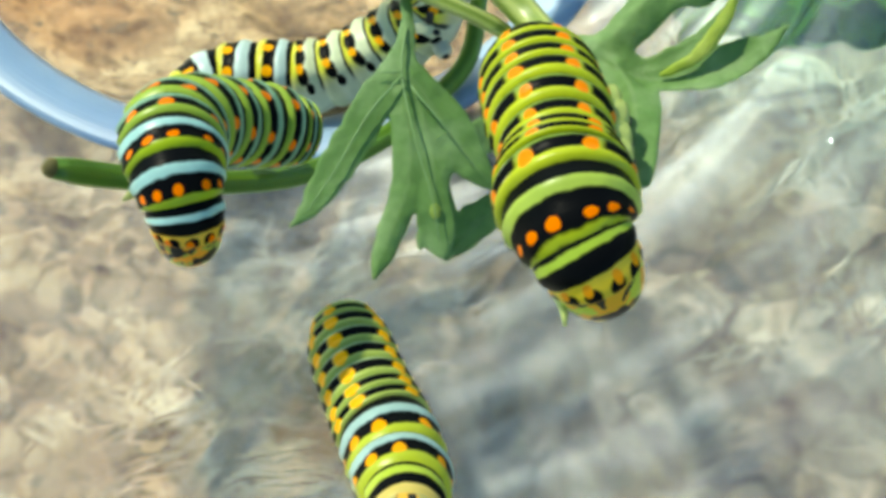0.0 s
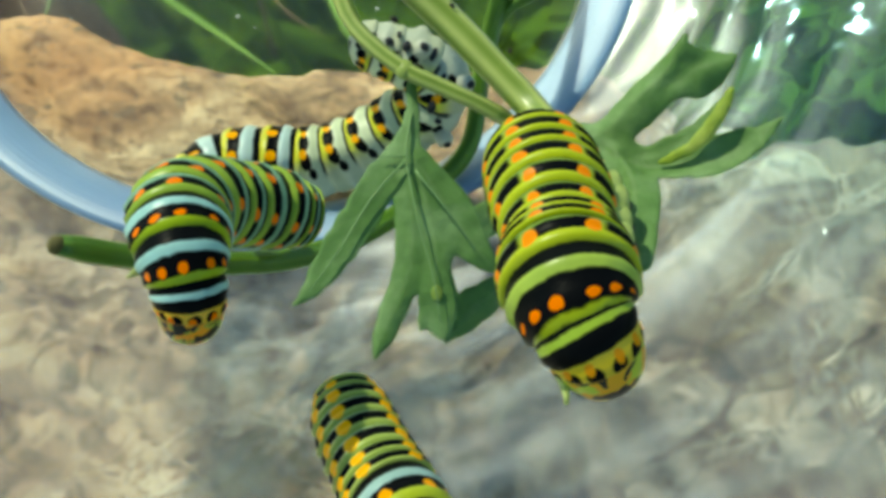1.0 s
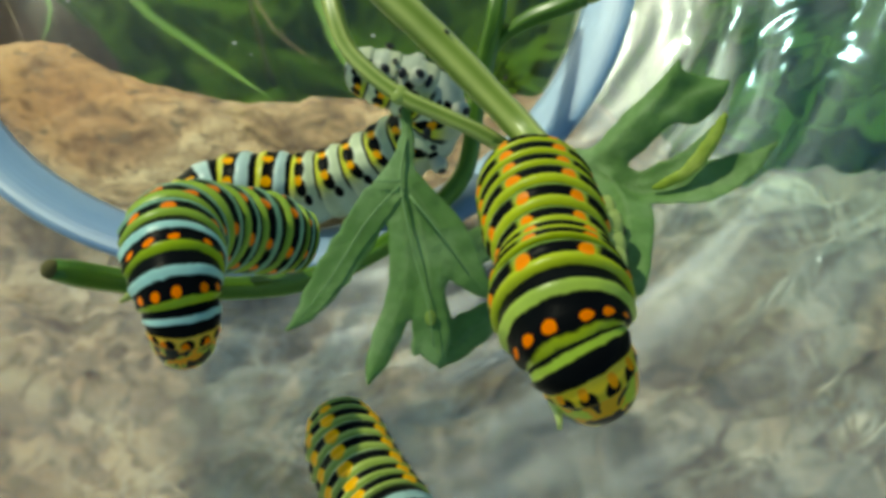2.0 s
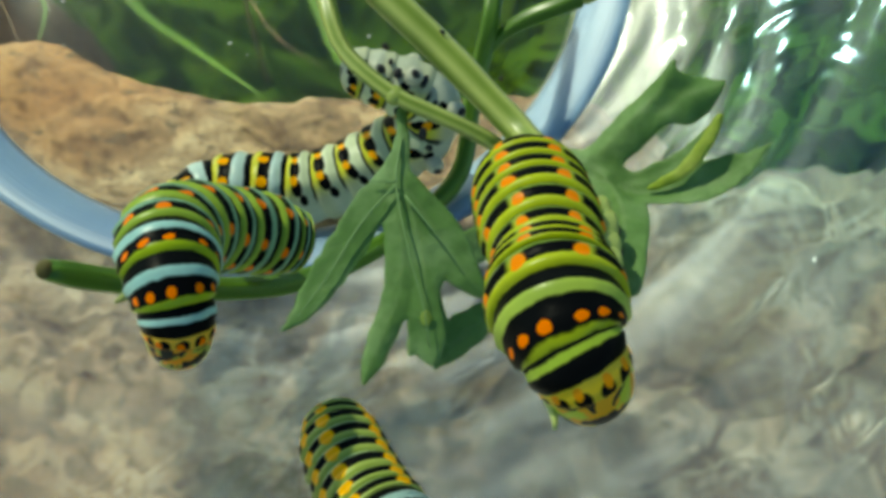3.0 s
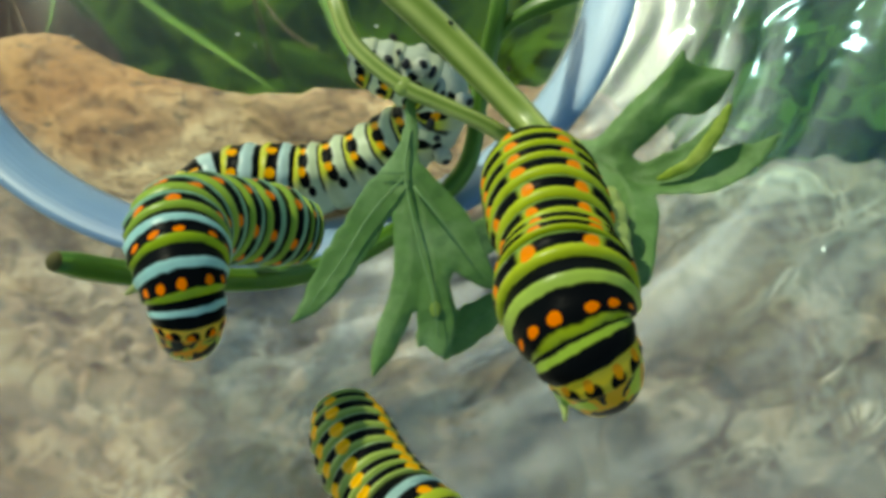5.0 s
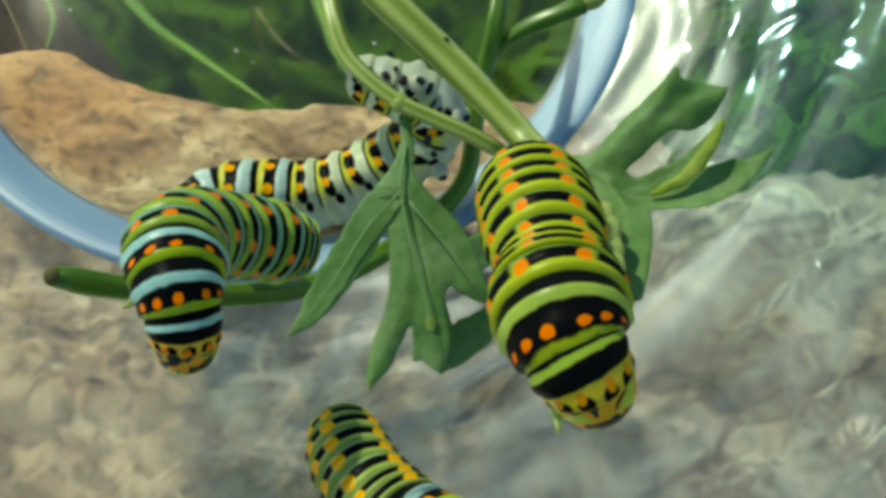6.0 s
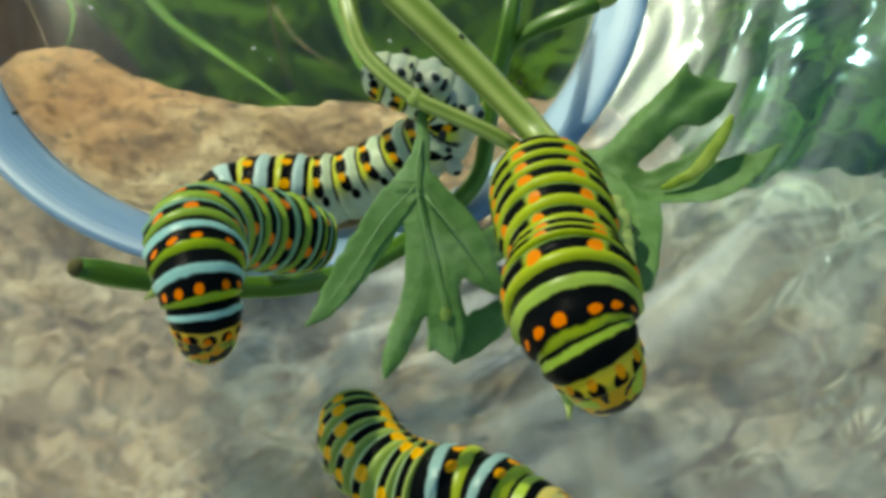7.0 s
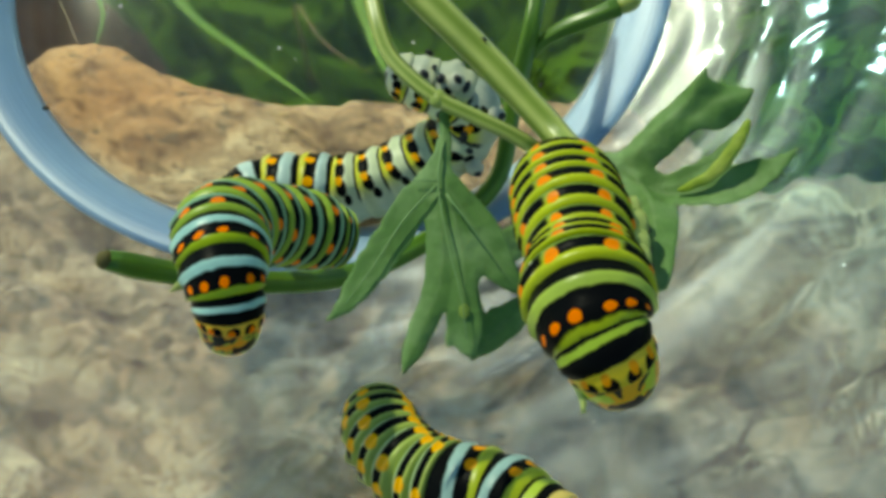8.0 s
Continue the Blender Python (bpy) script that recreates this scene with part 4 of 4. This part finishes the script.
BACK_MATS = (skin("pale_collar_skin", (0.84, 0.54, 0.02), (0.60, 0.72, 0.66), PALE_BELLY, run=4.0, rows=()),
             skin("white_banded_skin", (0.70, 0.66, 0.04), (0.60, 0.76, 0.74), PALE_BELLY, cuts=(0.22, 0.56, 0.84), run=4.8, dot=0.75, dot_u=0.30, rows=(0.28, 0.50), orange=(1.0, 0.43, 0.01), reach=0.62),
             skin("white_spotted_skin", (0.72, 0.70, 0.04), (0.72, 0.78, 0.54), PALE_BELLY, cuts=(0.22, 0.58, 0.91), run=4.5, dot=0.68, dot_u=0.34, rows=(0.28, 0.49), orange=(1.0, 0.43, 0.01),
                  blobs=((0.34, 0.17, 1.25), (0.38, 0.39, 1.1), (0.44, 0.56, 0.95), (0.60, 0.67, 0.65)), low=False, seam=0.9, reach=0.66),
             head_skin("pale_head", (0.55, 0.56, 0.2), (0.85, 0.42, 0.03)), FOOT_PALE)
NEAR_MATS = (skin("tan_collar_skin", (0.72, 0.54, 0.14), (0.50, 0.62, 0.06), (0.56, 0.54, 0.08), cuts=(0.36, 0.62, 0.90), run=4.5, rows=()),
             skin("grey_banded_skin", (0.52, 0.58, 0.03), (0.38, 0.56, 0.56), (0.58, 0.56, 0.08), cuts=(0.24, 0.52, 0.74), run=5.5, dot=0.75, dot_u=0.32, rows=(0.16, 0.36, 0.56), orange=(0.95, 0.38, 0.01)),
             skin("grey_dashed_skin", (0.46, 0.55, 0.12), (0.38, 0.50, 0.28), (0.66, 0.60, 0.08), cuts=(0.28, 0.72, 1.10), run=2.6, dot=0.92, dot_u=0.40, rows=(0.20, 0.42, 0.62), broken=1.0, orange=(1.0, 0.50, 0.01), seam=0.0, reach=0.64),
             head_skin("tan_head", (0.50, 0.44, 0.14), (0.85, 0.45, 0.04)), FOOT_LIME)

NEAR_LENGTH = [4.0, 4.9, 5.5, 1.8, 1.8, 2.8, 2.7, 2.7, 2.7, 1.9, 1.6]
NEAR_RADIUS = 4.8
NEAR_AT = Vector((-11.4, 27.0, 23.0))


def near_poses():
    """For each time, the poses of the head and of each segment in the caterpillar's space."""
    total = sum(NEAR_LENGTH)
    mids, s = [], 0.0
    for run in NEAR_LENGTH:
        mids.append(s + run / 2)
        s += run
    mids = [-0.3] + mids
    table = {}
    for t, spine in SPINES_NEAR.items():
        dense, run = curve_points(spine, 0, extend=20.0)
        rows = []
        for mid in mids:
            along = total - mid  # from the tail
            way = -tangent(dense, run, max(0.5, along))
            back = Vector((0.35, -0.15, 1.0))
            back = (back - way * back.dot(way)).normalized()
            m = Matrix((way.cross(back), way, back)).transposed().to_4x4()
            m.translation = (on_curve(dense, run, along) - NEAR_AT) * MM
            rows.append(m)
        table[t] = rows
    return mids, table


def make_near_caterpillar():
    thing = root("caterpillar", NEAR_AT * MM, "greyish green caterpillar with yellow-orange dots crawling on the glass", "caterpillar",
                 "swallowtail caterpillars in the bowl")
    mids, table = near_poses()

    def at_of(i):
        mid = mids[i + 1]
        return lambda s: (Vector((0, s - mid, 0)), Vector((1, 0, 0)), Vector((0, 0, 1)))

    head, segments = dress(thing, at_of, NEAR_LENGTH, NEAR_RADIUS, NEAR_MATS, 2.0)
    return [head] + segments, table


def make_specks():
    rnd = random.Random(9)
    bm = bmesh.new()
    for k in range(80):
        a, r = rnd.uniform(0, 6.28), 46 * math.sqrt(rnd.random())
        x, y = BOWL_X + r * math.cos(a), BOWL_Y + r * math.sin(a)
        if y < 78:
            continue
        size = rnd.choice((0.10, 0.12, 0.14, 0.2, 0.38)) * MM
        blob(bm, Vector((x, y, 4.7)) * MM, (Vector((1, 0, 0)), Vector((0, 1, 0)), UP), (size, size * 0.8, size * 0.5), 6)
    tagged(part("specks", bm, plain("white_speck", (0.75, 0.73, 0.66), 0.6)), "tiny white specks on the glass base", "specks", kind="stuff")


def make_frass():
    """Dark droppings lying on the glass."""
    first = None
    for x, y, z, turn in ((-63.9, 75.0, 11.2, 20), (10.2, 84.0, 5.0, 70)):
        m = pose(x * MM, y * MM, z * MM, 0, 0, turn)
        if first is None:
            bm = bmesh.new()
            for v in blob(bm, (0, 0, 0), (Vector((1, 0, 0)), Vector((0, 1, 0)), UP), (0.00055, 0.00035, 0.0003), 12):
                v.co *= 1 + 0.25 * noise.noise(v.co * 2500)
            first = tagged(part("frass_pellet", bm, plain("dark_frass", (0.03, 0.024, 0.016), 0.8)), "small dark dropping lying on the glass", "dropping", "droppings")
            first.matrix_basis = m
        else:
            copy_thing(first, m)


def make_blades():
    """Taller single blades and a dry straw close behind the stone edge."""
    for pts, r, mat, label in (
            ([(-78.7, 144.3, -130.0), (-70.7, 116.3, -20.0), (-67.4, 105.9, -12.0), (-65.9, 99.2, -8.0), (-65.8, 96.7, -7.0)], 1.5, BLADE, "bright green grass blade behind the stone edge"),
            ([(-77.1, 164.2, -130.0), (-69.1, 136.2, -40.0), (-55.2, 116.1, -26.0), (-41.6, 102.3, -18.0), (-32.0, 92.4, -12.0), (-26.7, 86.6, -8.0)], 2.4, BLADE, "long green grass blade behind the stone edge"),
            ([(-34.4, 161.4, -130.0), (-26.4, 133.4, -40.0), (-20.0, 113.1, -30.0), (-14.7, 98.3, -22.0)], 3.0, BLADE, "broad green grass blade behind the stone edge"),
            ([(-42.6, 142.6, -130.0), (-34.6, 114.6, -22.0), (-28.1, 103.8, -14.0), (-22.9, 97.2, -10.0), (-17.2, 92.4, -7.0)], 0.45, STRAW, "thin pale grass stalk behind the stone edge"),
            ([(-92.3, 146.8, -130.0), (-84.3, 118.8, -20.0), (-73.9, 103.4, -10.0), (-67.2, 93.6, -6.0), (-61.5, 86.7, -4.2)], 0.5, STRAW, "dry tan straw over the stone edge")):
        dense, run = curve_points(pts, 0)
        bm, rings, n = bmesh.new(), [], 24
        for i in range(n + 1):
            t = i / n
            c = on_curve(dense, run, run[-1] * t)
            w = r * (1 - 0.95 * t ** 3)
            rings.append([(c + Vector((w * math.cos(a), 0.3 * w * math.sin(a), 0.15 * w * math.sin(a)))) * MM for a in (math.pi * k / 4 for k in range(8))])
        loft(bm, rings, lambda i, j: (i / n, j / 8))
        tagged(part("straw" if mat is STRAW else "grass_blade", bm, mat), label, "straw" if mat is STRAW else "grass blade")


def make_brown_stone():
    """A dark brown upright stone in the grass behind the slab's corner."""
    bm = bmesh.new()
    for v in blob(bm, (0, 0, 0), (Vector((1, 0, 0)), Vector((0, 1, 0)), UP), (0.020, 0.016, 0.064), 40):
        p = v.co.copy()
        v.co *= 1 + 0.16 * noise.noise(p * 70) + 0.06 * noise.noise(p * 220)
    ob = part("rough_stone", bm, plain("brown_stone", (0.27, 0.165, 0.11), 0.85, 0.6, 120.0, 0.5))
    ob.location = (BROWN_X * MM, BROWN_Y * MM, -0.072)
    tagged(ob, "rough brown stone standing in the grass behind the slab", "stone")


BROWN_X, BROWN_Y = -88.1, 115.5
BLADE = plain("fresh_blade", (0.14, 0.29, 0.02), 0.6, 0.3, 60.0)
STRAW = plain("dry_straw", (0.36, 0.25, 0.14), 0.7)
make_ground()
make_grass()
make_specks()
make_frass()
make_blades()
make_brown_stone()
make_slab()
make_bowl()
make_sprig()
make_low_stem()
climber = still_caterpillar(SPINE_RIGHT, [(-0.05, -0.4, 0.9)] * 4 + [(0.0, -0.4, 0.9)] * 6, 4.75, RIGHT_MATS,
                  "lime green caterpillar with black bands and orange dots on a stem", LENGTHS_RIGHT, 3.1, 1, (0.4, 4.0),
                  lambda g: girth(g) * (1 - 0.16 * math.exp(-((g - 0.43) / 0.12) ** 2)))
FRONT_LEG = [(7.4, 17.4, 76.2), (7.6, 16.1, 77.0), (7.7, 15.1, 77.5), (7.7, 14.4, 77.4)]
part("front_leg", tube([tuple(Vector(p) - climber.location / MM) for p in FRONT_LEG], lambda t: 0.62 - 0.5 * t, sides=10), RIGHT_MATS[4], climber, "pale pointed front leg with a dark tip")
still_caterpillar(SPINE_LEFT, [(0.62, -0.45, 0.85), (0.62, -0.45, 0.85), (0.58, -0.3, 0.85), (0.45, -0.25, 0.9), (0.15, -0.2, 0.95), (0.1, -0.25, 0.95), (0.1, -0.25, 0.95), (0.05, -0.25, 0.95)],
                  4.9, LEFT_MATS, "blue-green black-banded caterpillar with orange dots curled over a stem", LENGTHS_LEFT, 3.3)
still_caterpillar(SPINE_BACK, [(0, 0.97, 0.22), (0, 0.97, 0.22), (0, 0.97, 0.22), (0, 0.97, 0.22), (0, 0.97, 0.22), (-0.15, 0.95, 0.2), (-0.5, 0.75, 0.15), (-0.95, 0.1, -0.2), (-0.7, -0.42, -0.55), (-0.42, -0.3, -0.86), (-0.38, -0.25, -0.9)],
                  5.2, BACK_MATS, "pale yellow-white caterpillar with black spots bent on the glass base", fronts=3, spread=(3.0, 0.84), walkers=(8, 9, 10, 11), shape=back_girth, spots=BACK_SPOTS)
near_parts, near_table = make_near_caterpillar()


def motions():
    for i, ob in enumerate(near_parts):
        walk(ob, [(t, rows[i]) for t, rows in near_table.items()])


motions()
